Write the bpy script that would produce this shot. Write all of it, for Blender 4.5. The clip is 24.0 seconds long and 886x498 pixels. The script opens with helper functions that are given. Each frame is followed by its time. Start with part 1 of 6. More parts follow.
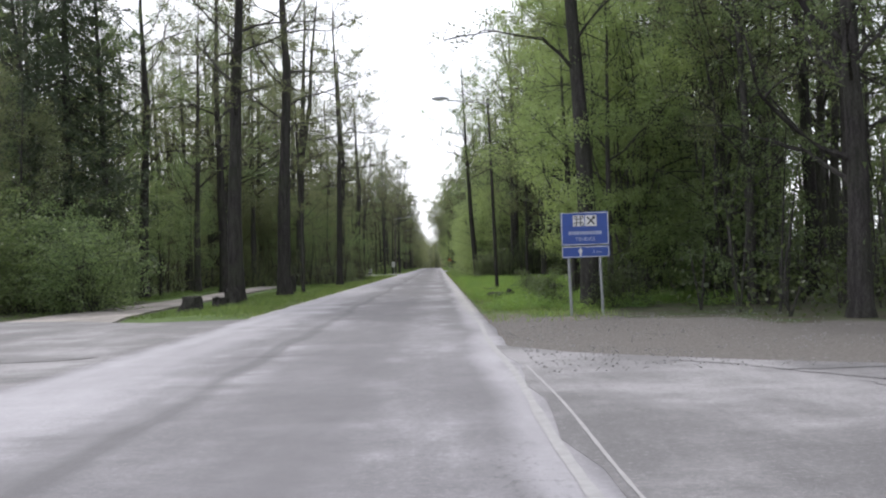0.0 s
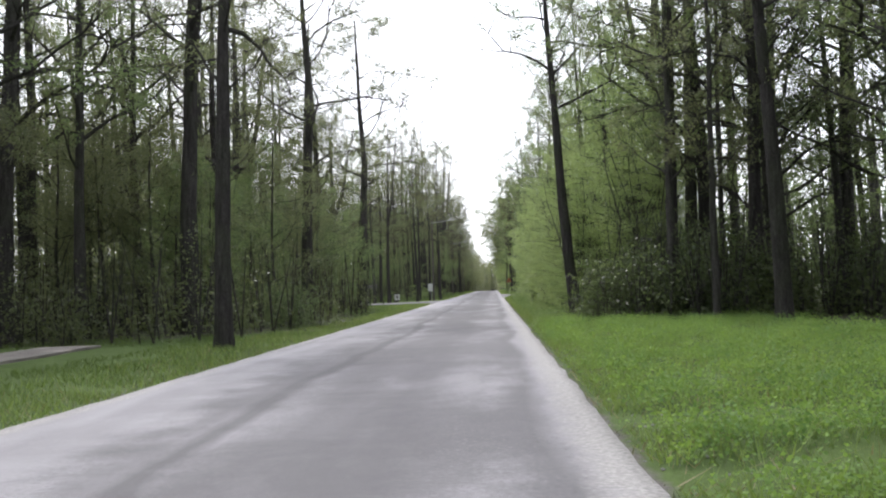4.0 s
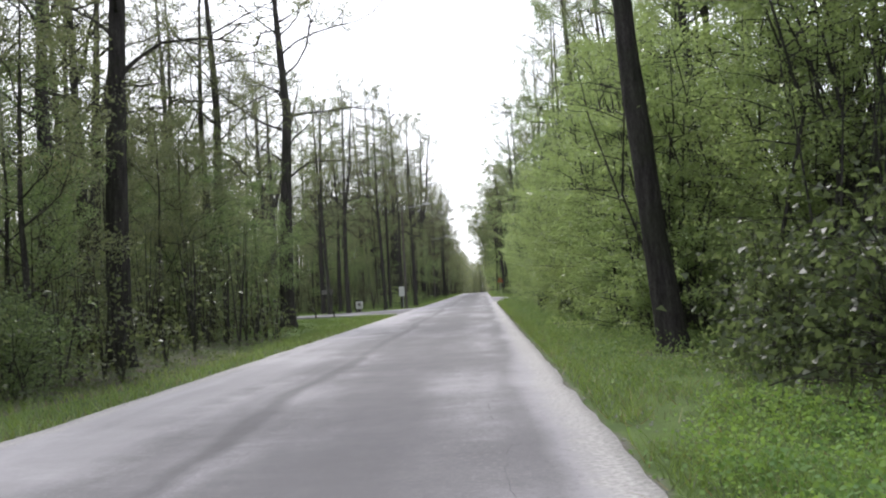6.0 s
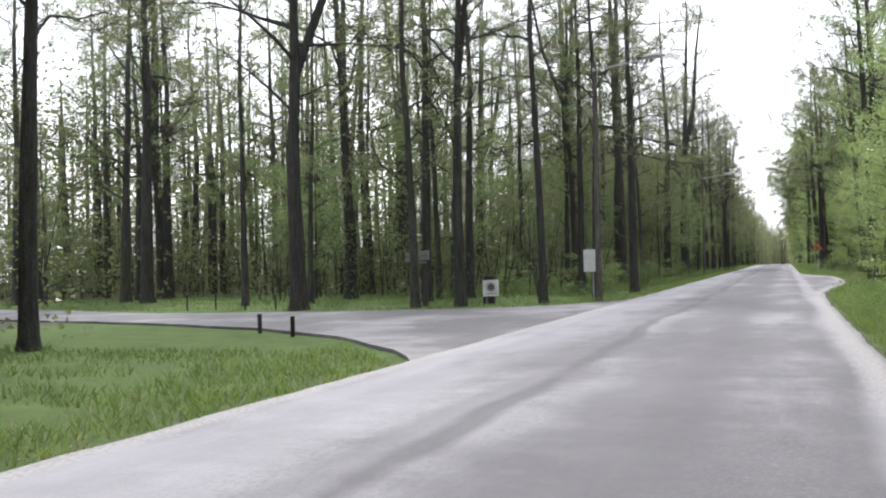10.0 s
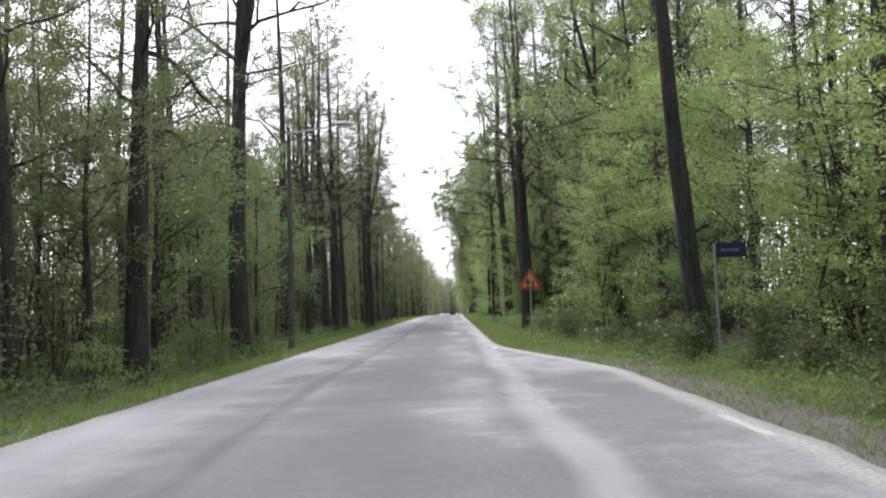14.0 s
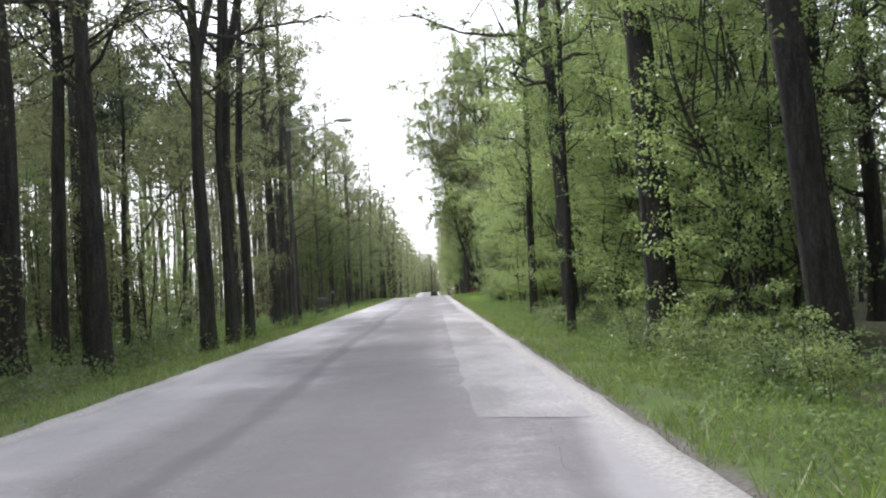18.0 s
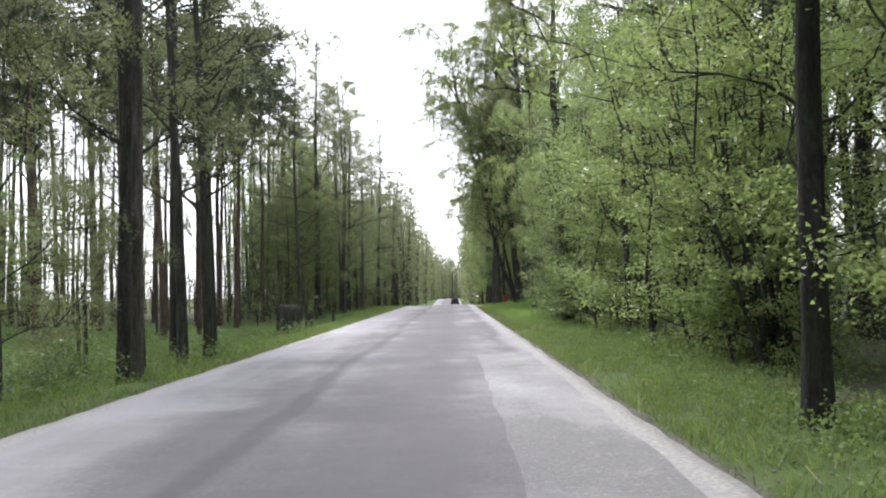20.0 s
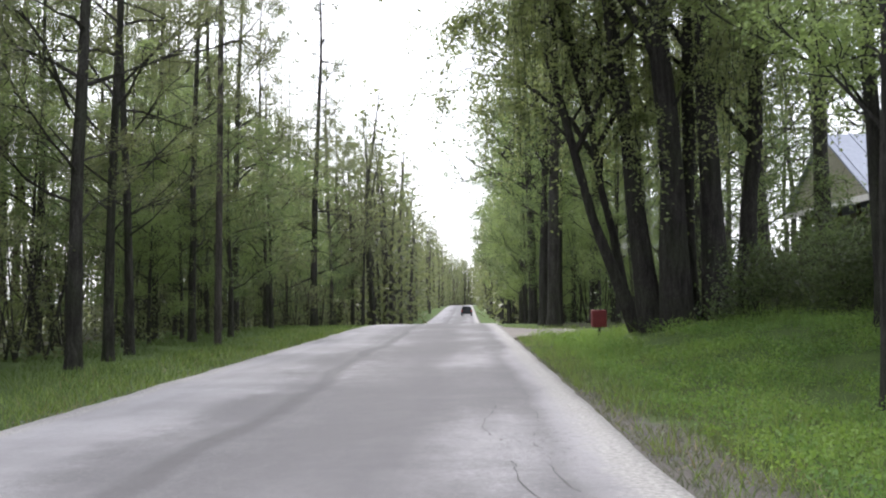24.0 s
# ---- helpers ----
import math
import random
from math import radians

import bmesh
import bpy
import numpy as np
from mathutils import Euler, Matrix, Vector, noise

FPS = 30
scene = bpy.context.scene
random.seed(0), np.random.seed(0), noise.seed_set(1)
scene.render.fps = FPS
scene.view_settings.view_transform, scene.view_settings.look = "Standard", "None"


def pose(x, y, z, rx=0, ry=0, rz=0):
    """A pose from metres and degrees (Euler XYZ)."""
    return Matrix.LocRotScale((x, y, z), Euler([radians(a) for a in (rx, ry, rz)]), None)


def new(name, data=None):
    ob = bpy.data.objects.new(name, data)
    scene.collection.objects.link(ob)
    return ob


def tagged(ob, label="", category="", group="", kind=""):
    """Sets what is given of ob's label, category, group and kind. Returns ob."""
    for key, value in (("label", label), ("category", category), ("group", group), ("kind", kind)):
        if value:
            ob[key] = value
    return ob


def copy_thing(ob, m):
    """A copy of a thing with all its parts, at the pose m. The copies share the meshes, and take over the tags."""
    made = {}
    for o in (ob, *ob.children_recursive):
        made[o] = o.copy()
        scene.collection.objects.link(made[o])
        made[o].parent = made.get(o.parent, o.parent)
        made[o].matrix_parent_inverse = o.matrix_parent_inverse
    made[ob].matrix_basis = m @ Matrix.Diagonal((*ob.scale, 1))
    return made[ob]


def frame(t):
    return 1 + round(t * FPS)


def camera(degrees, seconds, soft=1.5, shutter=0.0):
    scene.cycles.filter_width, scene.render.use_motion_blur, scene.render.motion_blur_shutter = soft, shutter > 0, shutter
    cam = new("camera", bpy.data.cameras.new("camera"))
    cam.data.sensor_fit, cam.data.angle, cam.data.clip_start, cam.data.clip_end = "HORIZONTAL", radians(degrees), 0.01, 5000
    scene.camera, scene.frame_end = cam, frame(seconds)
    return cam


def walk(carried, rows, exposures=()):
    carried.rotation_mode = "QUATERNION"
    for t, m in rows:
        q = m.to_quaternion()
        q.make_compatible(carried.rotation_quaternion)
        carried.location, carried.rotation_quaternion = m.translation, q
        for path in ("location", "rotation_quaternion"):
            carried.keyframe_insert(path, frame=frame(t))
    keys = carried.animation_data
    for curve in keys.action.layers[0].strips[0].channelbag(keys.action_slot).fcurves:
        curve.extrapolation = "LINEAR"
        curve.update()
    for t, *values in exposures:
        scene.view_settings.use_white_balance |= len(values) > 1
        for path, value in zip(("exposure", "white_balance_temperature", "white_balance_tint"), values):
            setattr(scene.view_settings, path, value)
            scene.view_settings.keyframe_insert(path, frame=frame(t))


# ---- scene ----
cam = camera(51.7, 24.0, soft=2.1)
# seconds, x, y, z, tilt, lean, heading
PATH = [
    (0, 0.247, 0.000, 1.351, 90.92, 1.68, -0.34),
    (0.5, 0.238, 5.344, 1.353, 91.37, 1.62, -0.13),
    (1, 0.234, 10.694, 1.350, 91.50, 1.98, -0.30),
    (1.5, 0.253, 15.916, 1.346, 91.36, 2.16, -0.16),
    (2, 0.276, 21.201, 1.347, 91.54, 1.82, 1.07),
    (2.5, 0.308, 26.492, 1.350, 91.81, 2.03, 2.91),
    (3, 0.326, 31.825, 1.350, 92.01, 2.07, 3.00),
    (3.5, 0.333, 37.200, 1.350, 92.22, 2.12, 3.09),
    (4, 0.334, 42.617, 1.350, 92.43, 2.16, 3.18),
    (4.5, 0.332, 48.076, 1.349, 92.63, 2.20, 3.27),
    (5, 0.331, 53.577, 1.346, 92.13, 1.79, 2.31),
    (5.5, 0.329, 59.108, 1.351, 92.61, 2.48, 2.13),
    (6, 0.332, 64.647, 1.355, 92.55, 3.71, 2.49),
    (6.5, 0.337, 70.190, 1.348, 92.45, 4.64, 3.22),
    (7, 0.338, 75.765, 1.350, 92.84, 5.24, 5.04),
    (7.5, 0.333, 81.372, 1.351, 92.41, 4.10, 4.10),
    (8, 0.320, 86.972, 1.349, 92.93, 3.29, 7.56),
    (8.5, 0.298, 92.575, 1.350, 93.08, 2.31, 12.07),
    (9, 0.264, 98.176, 1.351, 92.44, 1.67, 16.75),
    (9.5, 0.221, 103.776, 1.350, 91.57, 1.67, 20.08),
    (10, 0.182, 109.469, 1.350, 91.14, 1.63, 20.46),
    (10.5, 0.147, 115.253, 1.350, 90.71, 1.60, 20.85),
    (11, 0.117, 121.128, 1.350, 90.28, 1.56, 21.23),
    (11.5, 0.091, 127.093, 1.347, 89.85, 1.53, 21.61),
    (12, 0.069, 133.147, 1.348, 90.52, 1.88, 15.55),
    (12.5, 0.052, 139.230, 1.355, 91.93, 2.48, 9.14),
    (13, 0.036, 145.185, 1.350, 93.23, 2.15, 3.75),
    (13.5, 0.022, 151.011, 1.349, 93.75, 2.06, 1.32),
    (14, 0.002, 156.757, 1.350, 93.63, 2.21, 0.63),
    (14.5, -0.029, 162.384, 1.349, 93.53, 2.23, 0.27),
    (15, -0.075, 167.878, 1.352, 93.41, 1.93, 0.31),
    (15.5, -0.131, 173.266, 1.347, 93.50, 1.92, 0.30),
    (16, -0.199, 178.739, 1.349, 92.88, 3.82, -0.37),
    (16.5, -0.255, 184.223, 1.350, 92.70, 4.45, 0.22),
    (17, -0.305, 189.703, 1.352, 92.65, 2.86, 0.04),
    (17.5, -0.354, 195.167, 1.349, 91.89, 3.48, -1.44),
    (18, -0.403, 200.628, 1.349, 92.20, 3.16, -0.66),
    (18.5, -0.445, 206.109, 1.352, 92.61, 2.90, -0.11),
    (19, -0.474, 211.627, 1.350, 92.94, 2.49, 0.25),
    (19.5, -0.491, 217.181, 1.350, 92.89, 1.99, 0.47),
    (20, -0.494, 222.773, 1.350, 92.64, 1.45, 0.61),
    (20.5, -0.482, 228.401, 1.351, 92.32, 0.87, 0.70),
    (21, -0.449, 234.066, 1.355, 92.62, 1.20, 1.07),
    (21.5, -0.405, 239.829, 1.352, 91.94, 1.53, -0.49),
    (22, -0.352, 245.639, 1.347, 92.11, 1.66, -0.37),
    (22.5, -0.298, 251.432, 1.348, 92.27, 1.97, -0.26),
    (23, -0.239, 257.355, 1.345, 91.96, 1.69, -0.87),
    (23.5, -0.164, 263.337, 1.349, 92.59, 1.19, 0.43),
    (24, -0.089, 269.434, 1.347, 92.99, 0.73, 1.47),
]
walk(cam, [(t, pose(x, y, z, rx, ry, rz)) for t, x, y, z, rx, ry, rz in PATH], exposures=[(0.0, -0.10, 6350, 13), (1.0, -0.09, 6350, 13), (2.0, 0.08, 6350, 13), (2.5, 0.28, 6350, 13), (5.0, 0.16, 6350, 13), (6.0, 0.22, 6350, 13), (7.0, 0.26, 6350, 13), (9.0, 0.31, 6350, 13), (13.0, 0.46, 6350, 13), (15.0, 0.28, 6350, 13), (17.0, 0.42, 6350, 13), (18.0, 0.60, 6350, 13), (20.6, 0.51, 6350, 13), (21.0, 0.53, 6350, 13), (23.0, 0.38, 6350, 13), (24.0, 0.46, 6350, 13)])

# ---- light: a bright white overcast sky with a soft veiled sun ----
world = bpy.data.worlds.new("overcast_sky")
scene.world = world
world.use_nodes = True
wn, wl = world.node_tree.nodes, world.node_tree.links
sky = wn.new("ShaderNodeTexSky")
sky.sky_type, sky.sun_disc = "NISHITA", False
sky.sun_elevation, sky.sun_rotation = radians(50), radians(-22)
sky.air_density, sky.dust_density, sky.ozone_density = 1.0, 4.0, 1.0
veil = wn.new("ShaderNodeMix")
veil.data_type = "RGBA"
veil.inputs[0].default_value = 0.78
veil.inputs[7].default_value = (12.2, 12.5, 13.2, 1)
wl.new(sky.outputs[0], veil.inputs[6])
wl.new(veil.outputs[2], wn["Background"].inputs[0])
wn["Background"].inputs[1].default_value = 0.15
sun = new("sun", bpy.data.lights.new("sun", "SUN"))
sun.data.energy, sun.data.angle, sun.data.color = 2.9, radians(10), (1.0, 0.97, 0.93)
sun.matrix_world = pose(-40, 160, 60, 40, 0, 202)


# ---- materials ----
class Nodes:
    """A material's node tree with short calls."""

    def __init__(self, name):
        self.mat = bpy.data.materials.new(name)
        self.mat.use_nodes = True
        self.tree = self.mat.node_tree
        self.bsdf = self.tree.nodes["Principled BSDF"]
        self.geo = self.tree.nodes.new("ShaderNodeNewGeometry")
        self.coord = self.tree.nodes.new("ShaderNodeTexCoord")

    def link(self, a, b):
        self.tree.links.new(a, b)

    def add(self, kind):
        return self.tree.nodes.new(kind)

    def noise(self, scale, detail=4.0, rough=0.6, stretch=None, local=False):
        n = self.add("ShaderNodeTexNoise")
        n.inputs["Scale"].default_value, n.inputs["Detail"].default_value, n.inputs["Roughness"].default_value = scale, detail, rough
        source = self.coord.outputs["Object"] if local else self.geo.outputs["Position"]
        if stretch:
            m = self.add("ShaderNodeMapping")
            m.inputs["Scale"].default_value = stretch
            self.link(source, m.inputs[0])
            source = m.outputs[0]
        self.link(source, n.inputs["Vector"])
        return n.outputs["Fac"]

    def ramp(self, fac, stops):
        r = self.add("ShaderNodeValToRGB")
        while len(r.color_ramp.elements) < len(stops):
            r.color_ramp.elements.new(0.5)
        for e, (p, c) in zip(r.color_ramp.elements, stops):
            e.position, e.color = p, (*((c,) * 3 if isinstance(c, float) else c), 1)
        self.link(fac, r.inputs[0])
        return r.outputs[0]

    def mix(self, fac, a, b, mode="MIX"):
        m = self.add("ShaderNodeMix")
        m.data_type, m.blend_type = "RGBA", mode
        for value, slot in ((fac, 0), (a, 6), (b, 7)):
            if isinstance(value, (int, float)):
                m.inputs[slot].default_value = value
            elif isinstance(value, tuple):
                m.inputs[slot].default_value = (*value, 1)
            else:
                self.link(value, m.inputs[slot])
        return m.outputs[2]

    def math(self, op, a, b=0.0, c=0.0):
        m = self.add("ShaderNodeMath")
        m.operation = op
        for slot, value in enumerate((a, b, c)):
            if isinstance(value, (int, float)):
                m.inputs[slot].default_value = value
            else:
                self.link(value, m.inputs[slot])
        return m.outputs[0]

    def done(self, colour, rough=0.7, bump=None, strength=0.4, distance=0.02, metal=0.0, spec=0.5):
        if isinstance(colour, tuple):
            self.bsdf.inputs["Base Color"].default_value = (*colour, 1)
        else:
            self.link(colour, self.bsdf.inputs["Base Color"])
        if isinstance(rough, float):
            self.bsdf.inputs["Roughness"].default_value = rough
        else:
            self.link(rough, self.bsdf.inputs["Roughness"])
        self.bsdf.inputs["Metallic"].default_value = metal
        self.bsdf.inputs["Specular IOR Level"].default_value = spec
        if bump is not None:
            b = self.add("ShaderNodeBump")
            b.inputs["Strength"].default_value, b.inputs["Distance"].default_value = strength, distance
            self.link(bump, b.inputs["Height"])
            self.link(b.outputs[0], self.bsdf.inputs["Normal"])
        return self.mat


def painted(name, colour, rough=0.5, metal=0.0, wear=0.25):
    n = Nodes(name)
    dirt = n.ramp(n.noise(6, 6), [(0.35, 0.0), (0.75, 1.0)])
    dark = tuple(v * (1 - wear) * 0.9 for v in colour)
    c = n.mix(dirt, colour, dark)
    return n.done(c, rough, n.noise(60, 3), 0.1, 0.003, metal)


def bark(name, light, dark, mossy=0.0):
    """Furrowed bark: long ridges, fine flakes and mossy patches."""
    n = Nodes(name)
    ridges = n.noise(9, 7, 0.7, (1.0, 1.0, 0.14))
    flakes = n.noise(30, 5, 0.7, (1.0, 1.0, 0.4))
    patches = n.noise(1.1, 4)
    c = n.mix(n.ramp(ridges, [(0.36, 0.0), (0.64, 1.0)]), dark, light)
    c = n.mix(n.ramp(flakes, [(0.4, 0.55), (0.56, 0.0)]), c, tuple(v * 0.6 for v in dark))
    c = n.mix(n.ramp(patches, [(0.45, 0.0), (0.75, mossy)]), c, (0.05, 0.066, 0.03))
    height = n.math("ADD", ridges, n.math("MULTIPLY", flakes, 0.35))
    return n.done(c, 0.95, height, 1.0, 0.09, spec=0.15)


def foliage(name, dark, light, gloss=0.42, through_light=0.6, patchy=0.0):
    n = Nodes(name)
    info = n.add("ShaderNodeObjectInfo")
    c = n.mix(n.geo.outputs["Random Per Island"], dark, light)
    tone = n.math("MULTIPLY_ADD", info.outputs["Random"], 0.5, 0.72)
    hsv = n.add("ShaderNodeHueSaturation")
    n.link(c, hsv.inputs["Color"])
    n.link(tone, hsv.inputs["Value"])
    c = n.mix(n.ramp(n.noise(0.35, 2), [(0.4, 0.0), (0.7, 0.45)]), hsv.outputs[0], tuple(0.5 * (a + b) * k for a, b, k in zip(dark, light, (1.25, 1.05, 0.8))))
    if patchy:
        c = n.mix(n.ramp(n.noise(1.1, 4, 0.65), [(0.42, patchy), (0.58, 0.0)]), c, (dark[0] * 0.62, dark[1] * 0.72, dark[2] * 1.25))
    mat = n.done(c, gloss, spec=0.6)
    glow = n.add("ShaderNodeBsdfTranslucent")
    n.link(n.mix(0.5, c, (light[0] * 1.3, light[1] * 1.3, light[2] * 0.85)), glow.inputs["Color"])
    both = n.add("ShaderNodeMixShader")
    both.inputs[0].default_value = through_light
    n.link(n.bsdf.outputs[0], both.inputs[1])
    n.link(glow.outputs[0], both.inputs[2])
    n.link(both.outputs[0], n.tree.nodes["Material Output"].inputs["Surface"])
    return mat


def asphalt(name, base, seam_x=None, calm=1.0):
    """Old grey asphalt: worn wheel tracks, blotches, fine stone and a wavering lengthwise seam."""
    n = Nodes(name)
    fine = n.noise(90, 3, 0.7)
    blot = n.math("MULTIPLY_ADD", n.noise(0.5, 7, 0.68, (1.6, 0.4, 1)), calm, 0.5 - 0.5 * calm)
    across = n.math("MULTIPLY_ADD", n.noise(0.6, 7, 0.68, (0.45, 1.0, 1)), calm, 0.5 - 0.5 * calm)
    mid = n.noise(3.0, 5, 0.65)
    c = n.mix(n.ramp(blot, [(0.36, 0.0), (0.66, 1.0)]), tuple(v * 0.66 for v in base), tuple(v * 1.25 for v in base))
    c = n.mix(n.ramp(across, [(0.47, 0.0), (0.62, 0.9)]), c, tuple(v * 1.5 for v in base))
    c = n.mix(n.ramp(across, [(0.34, 0.85), (0.46, 0.0)]), c, tuple(v * 0.55 for v in base))
    c = n.mix(n.ramp(mid, [(0.4, 0.0), (0.75, 0.3)]), c, tuple(v * 0.6 for v in base))
    large = n.noise(0.3, 6, 0.62, (1.0, 0.5, 1))
    c = n.mix(n.ramp(large, [(0.46, 0.0), (0.56, 0.8)]), c, tuple(v * 0.55 for v in base))
    c = n.mix(n.ramp(large, [(0.34, 0.8), (0.44, 0.0)]), c, tuple(v * 1.5 for v in base))
    grit = n.noise(20, 4, 0.7)
    c = n.mix(n.ramp(grit, [(0.36, 0.5), (0.5, 0.0)]), c, tuple(v * 0.62 for v in base))
    c = n.mix(n.ramp(grit, [(0.54, 0.0), (0.68, 0.5)]), c, tuple(v * 1.45 for v in base))
    c = n.mix(n.ramp(fine, [(0.38, 0.4), (0.55, 0.0)]), c, (0.06, 0.06, 0.06))
    c = n.mix(n.ramp(fine, [(0.62, 0.0), (0.74, 0.5)]), c, (0.4, 0.39, 0.38))
    if seam_x is not None:
        part = n.add("ShaderNodeSeparateXYZ")
        n.link(n.geo.outputs["Position"], part.inputs[0])
        x = n.math("MULTIPLY_ADD", n.noise(0.12, 3), 1.0, n.math("ADD", part.outputs[0], -0.5))
        for at, half, share, tone in ((-1.2, 1.25, 0.75, 0.5), (-2.75, 0.35, 0.55, 0.6), (seam_x, 0.22, 0.75, 0.4), (-0.75, 0.45, 0.5, 0.5), (0.75, 0.4, 0.5, 0.55), (-4.0, 0.9, 0.5, 1.5), (1.05, 0.34, 0.5, 1.6), (-4.6, 0.4, 0.5, 1.6)):
            away = n.math("ABSOLUTE", n.math("ADD", x, -at))
            band = n.math("SUBTRACT", 1.0, n.math("DIVIDE", away, half))
            band = n.math("MULTIPLY", n.math("MAXIMUM", band, 0.0), n.math("MULTIPLY_ADD", n.noise(0.7, 4, 0.6, (1, 0.3, 1)), 2.2, -0.4))
            band = n.math("MINIMUM", n.math("MAXIMUM", n.math("MULTIPLY", band, share * 2), 0.0), share)
            c = n.mix(band, c, tuple(v * tone for v in base))
    if seam_x is not None:
        track = n.math("SUBTRACT", 1.0, n.math("DIVIDE", n.math("ABSOLUTE", n.math("ADD", x, -0.7)), 0.6))
        pits = n.math("MULTIPLY", n.math("MAXIMUM", track, 0.0), n.ramp(n.noise(0.25, 3), [(0.45, 0.0), (0.62, 1.0)]))
        c = n.mix(n.math("MULTIPLY", pits, n.ramp(n.noise(11, 4, 0.7, (1.3, 0.7, 1)), [(0.54, 0.0), (0.64, 0.85)])), c, tuple(v * 0.42 for v in base))
        sand = n.add("ShaderNodeAttribute")
        sand.attribute_name = "sandy"
        rim = n.ramp(n.math("ADD", sand.outputs["Fac"], n.math("MULTIPLY_ADD", mid, 1.0, -0.5)), [(0.4, 0.0), (0.85, 0.8)])
        c = n.mix(rim, c, n.mix(n.ramp(grit, [(0.35, 0.0), (0.65, 1.0)]), (0.2, 0.194, 0.19), (0.42, 0.408, 0.395)))
    bump = n.math("ADD", fine, n.math("MULTIPLY", mid, 0.5))
    return n.done(c, n.math("MULTIPLY_ADD", mid, 0.2, 0.72), bump, 0.4, 0.008, spec=0.3)


def ground_cover():
    """Grass, bare edge soil and leaf litter, blended by what grows where."""
    n = Nodes("ground_cover")
    cover, soil = n.add("ShaderNodeAttribute"), n.add("ShaderNodeAttribute")
    cover.attribute_name, soil.attribute_name = "grassy", "bare"
    fine, mid = n.noise(22, 5, 0.7), n.noise(1.6, 5)
    grass = n.mix(n.ramp(mid, [(0.3, 0.0), (0.7, 1.0)]), (0.06, 0.098, 0.028), (0.105, 0.16, 0.045))
    grass = n.mix(n.ramp(fine, [(0.4, 0.45), (0.6, 0.0)]), grass, (0.05, 0.07, 0.02))
    litter = n.mix(n.ramp(fine, [(0.35, 0.0), (0.7, 1.0)]), (0.05, 0.045, 0.036), (0.12, 0.105, 0.08))
    litter = n.mix(n.ramp(mid, [(0.4, 0.0), (0.62, 0.85)]), litter, (0.06, 0.092, 0.03))
    dirt = n.mix(n.ramp(fine, [(0.3, 0.0), (0.75, 1.0)]), (0.08, 0.073, 0.066), (0.185, 0.174, 0.163))
    edge = n.math("MULTIPLY_ADD", mid, 0.9, -0.45)
    g = n.ramp(n.math("ADD", cover.outputs["Fac"], edge), [(0.42, 0.0), (0.58, 1.0)])
    d = n.ramp(n.math("ADD", soil.outputs["Fac"], edge), [(0.4, 0.0), (0.62, 1.0)])
    c = n.mix(d, n.mix(g, litter, grass), dirt)
    return n.done(c, 0.95, fine, 0.7, 0.05, spec=0.2)


ROAD_GREY = asphalt("worn_asphalt", (0.216, 0.211, 0.224), seam_x=-2.45)
SIDE_GREY = asphalt("side_asphalt", (0.19, 0.185, 0.19))
PATCH_GREY = asphalt("patched_asphalt", (0.285, 0.281, 0.29), calm=0.4)
GRAVEL = asphalt("gravel", (0.26, 0.235, 0.215))
CRACK = painted("tar_crack", (0.075, 0.073, 0.075), 0.85)
LINE_WHITE = painted("worn_road_paint", (0.38, 0.375, 0.365), 0.7, wear=0.15)
FADED_LINE = painted("faded_road_paint", (0.27, 0.267, 0.268), 0.75, wear=0.2)
WET_ASPHALT = asphalt("sunken_asphalt", (0.12, 0.118, 0.12))
GROUND = ground_cover()
BARK_DARK = bark("dark_bark", (0.078, 0.072, 0.068), (0.028, 0.026, 0.025), 0.35)
BARK_GREY = bark("grey_bark", (0.1, 0.094, 0.087), (0.036, 0.034, 0.031), 0.5)
BARK_PINE = bark("pine_bark", (0.13, 0.095, 0.075), (0.045, 0.034, 0.028))
LEAF_OLIVE = foliage("young_olive_leaves", (0.08, 0.1, 0.052), (0.19, 0.218, 0.12), 0.4)
LEAF_GREEN = foliage("spring_leaves", (0.08, 0.128, 0.052), (0.205, 0.275, 0.13), 0.36)
LEAF_BRIGHT = foliage("fresh_leaves", (0.115, 0.178, 0.062), (0.29, 0.375, 0.17), 0.36)
LEAF_BIRCH = foliage("birch_leaves", (0.125, 0.16, 0.068), (0.25, 0.295, 0.145))
NEEDLES = foliage("spruce_needles", (0.03, 0.05, 0.024), (0.065, 0.095, 0.042), 0.6, 0.15)
# leaf green darkened: the dimness under the canopy is put into this colour
LEAF_DARK = foliage("shade_toned_leaves", (0.046, 0.072, 0.034), (0.115, 0.15, 0.072), 0.4)
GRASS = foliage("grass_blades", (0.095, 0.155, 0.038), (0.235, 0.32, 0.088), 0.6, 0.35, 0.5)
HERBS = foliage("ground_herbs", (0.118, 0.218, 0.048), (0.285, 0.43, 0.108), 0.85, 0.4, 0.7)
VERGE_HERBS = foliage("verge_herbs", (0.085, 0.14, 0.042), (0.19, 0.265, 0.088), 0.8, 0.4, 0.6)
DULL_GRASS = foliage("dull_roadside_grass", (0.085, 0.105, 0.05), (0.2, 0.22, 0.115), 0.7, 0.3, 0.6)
PEBBLE = painted("pebble_grey", (0.24, 0.235, 0.23), 0.85, wear=0.5)
PARK_GRASS = foliage("park_grass", (0.07, 0.12, 0.028), (0.15, 0.225, 0.06), 0.6, 0.35)
STRAW = foliage("dry_grass", (0.2, 0.17, 0.09), (0.32, 0.28, 0.16), 0.7, 0.2)
GALVANISED = painted("galvanised_steel", (0.33, 0.34, 0.35), 0.45, 0.7)
POLE_WOOD = bark("tarred_pole_wood", (0.16, 0.145, 0.13), (0.06, 0.055, 0.05))
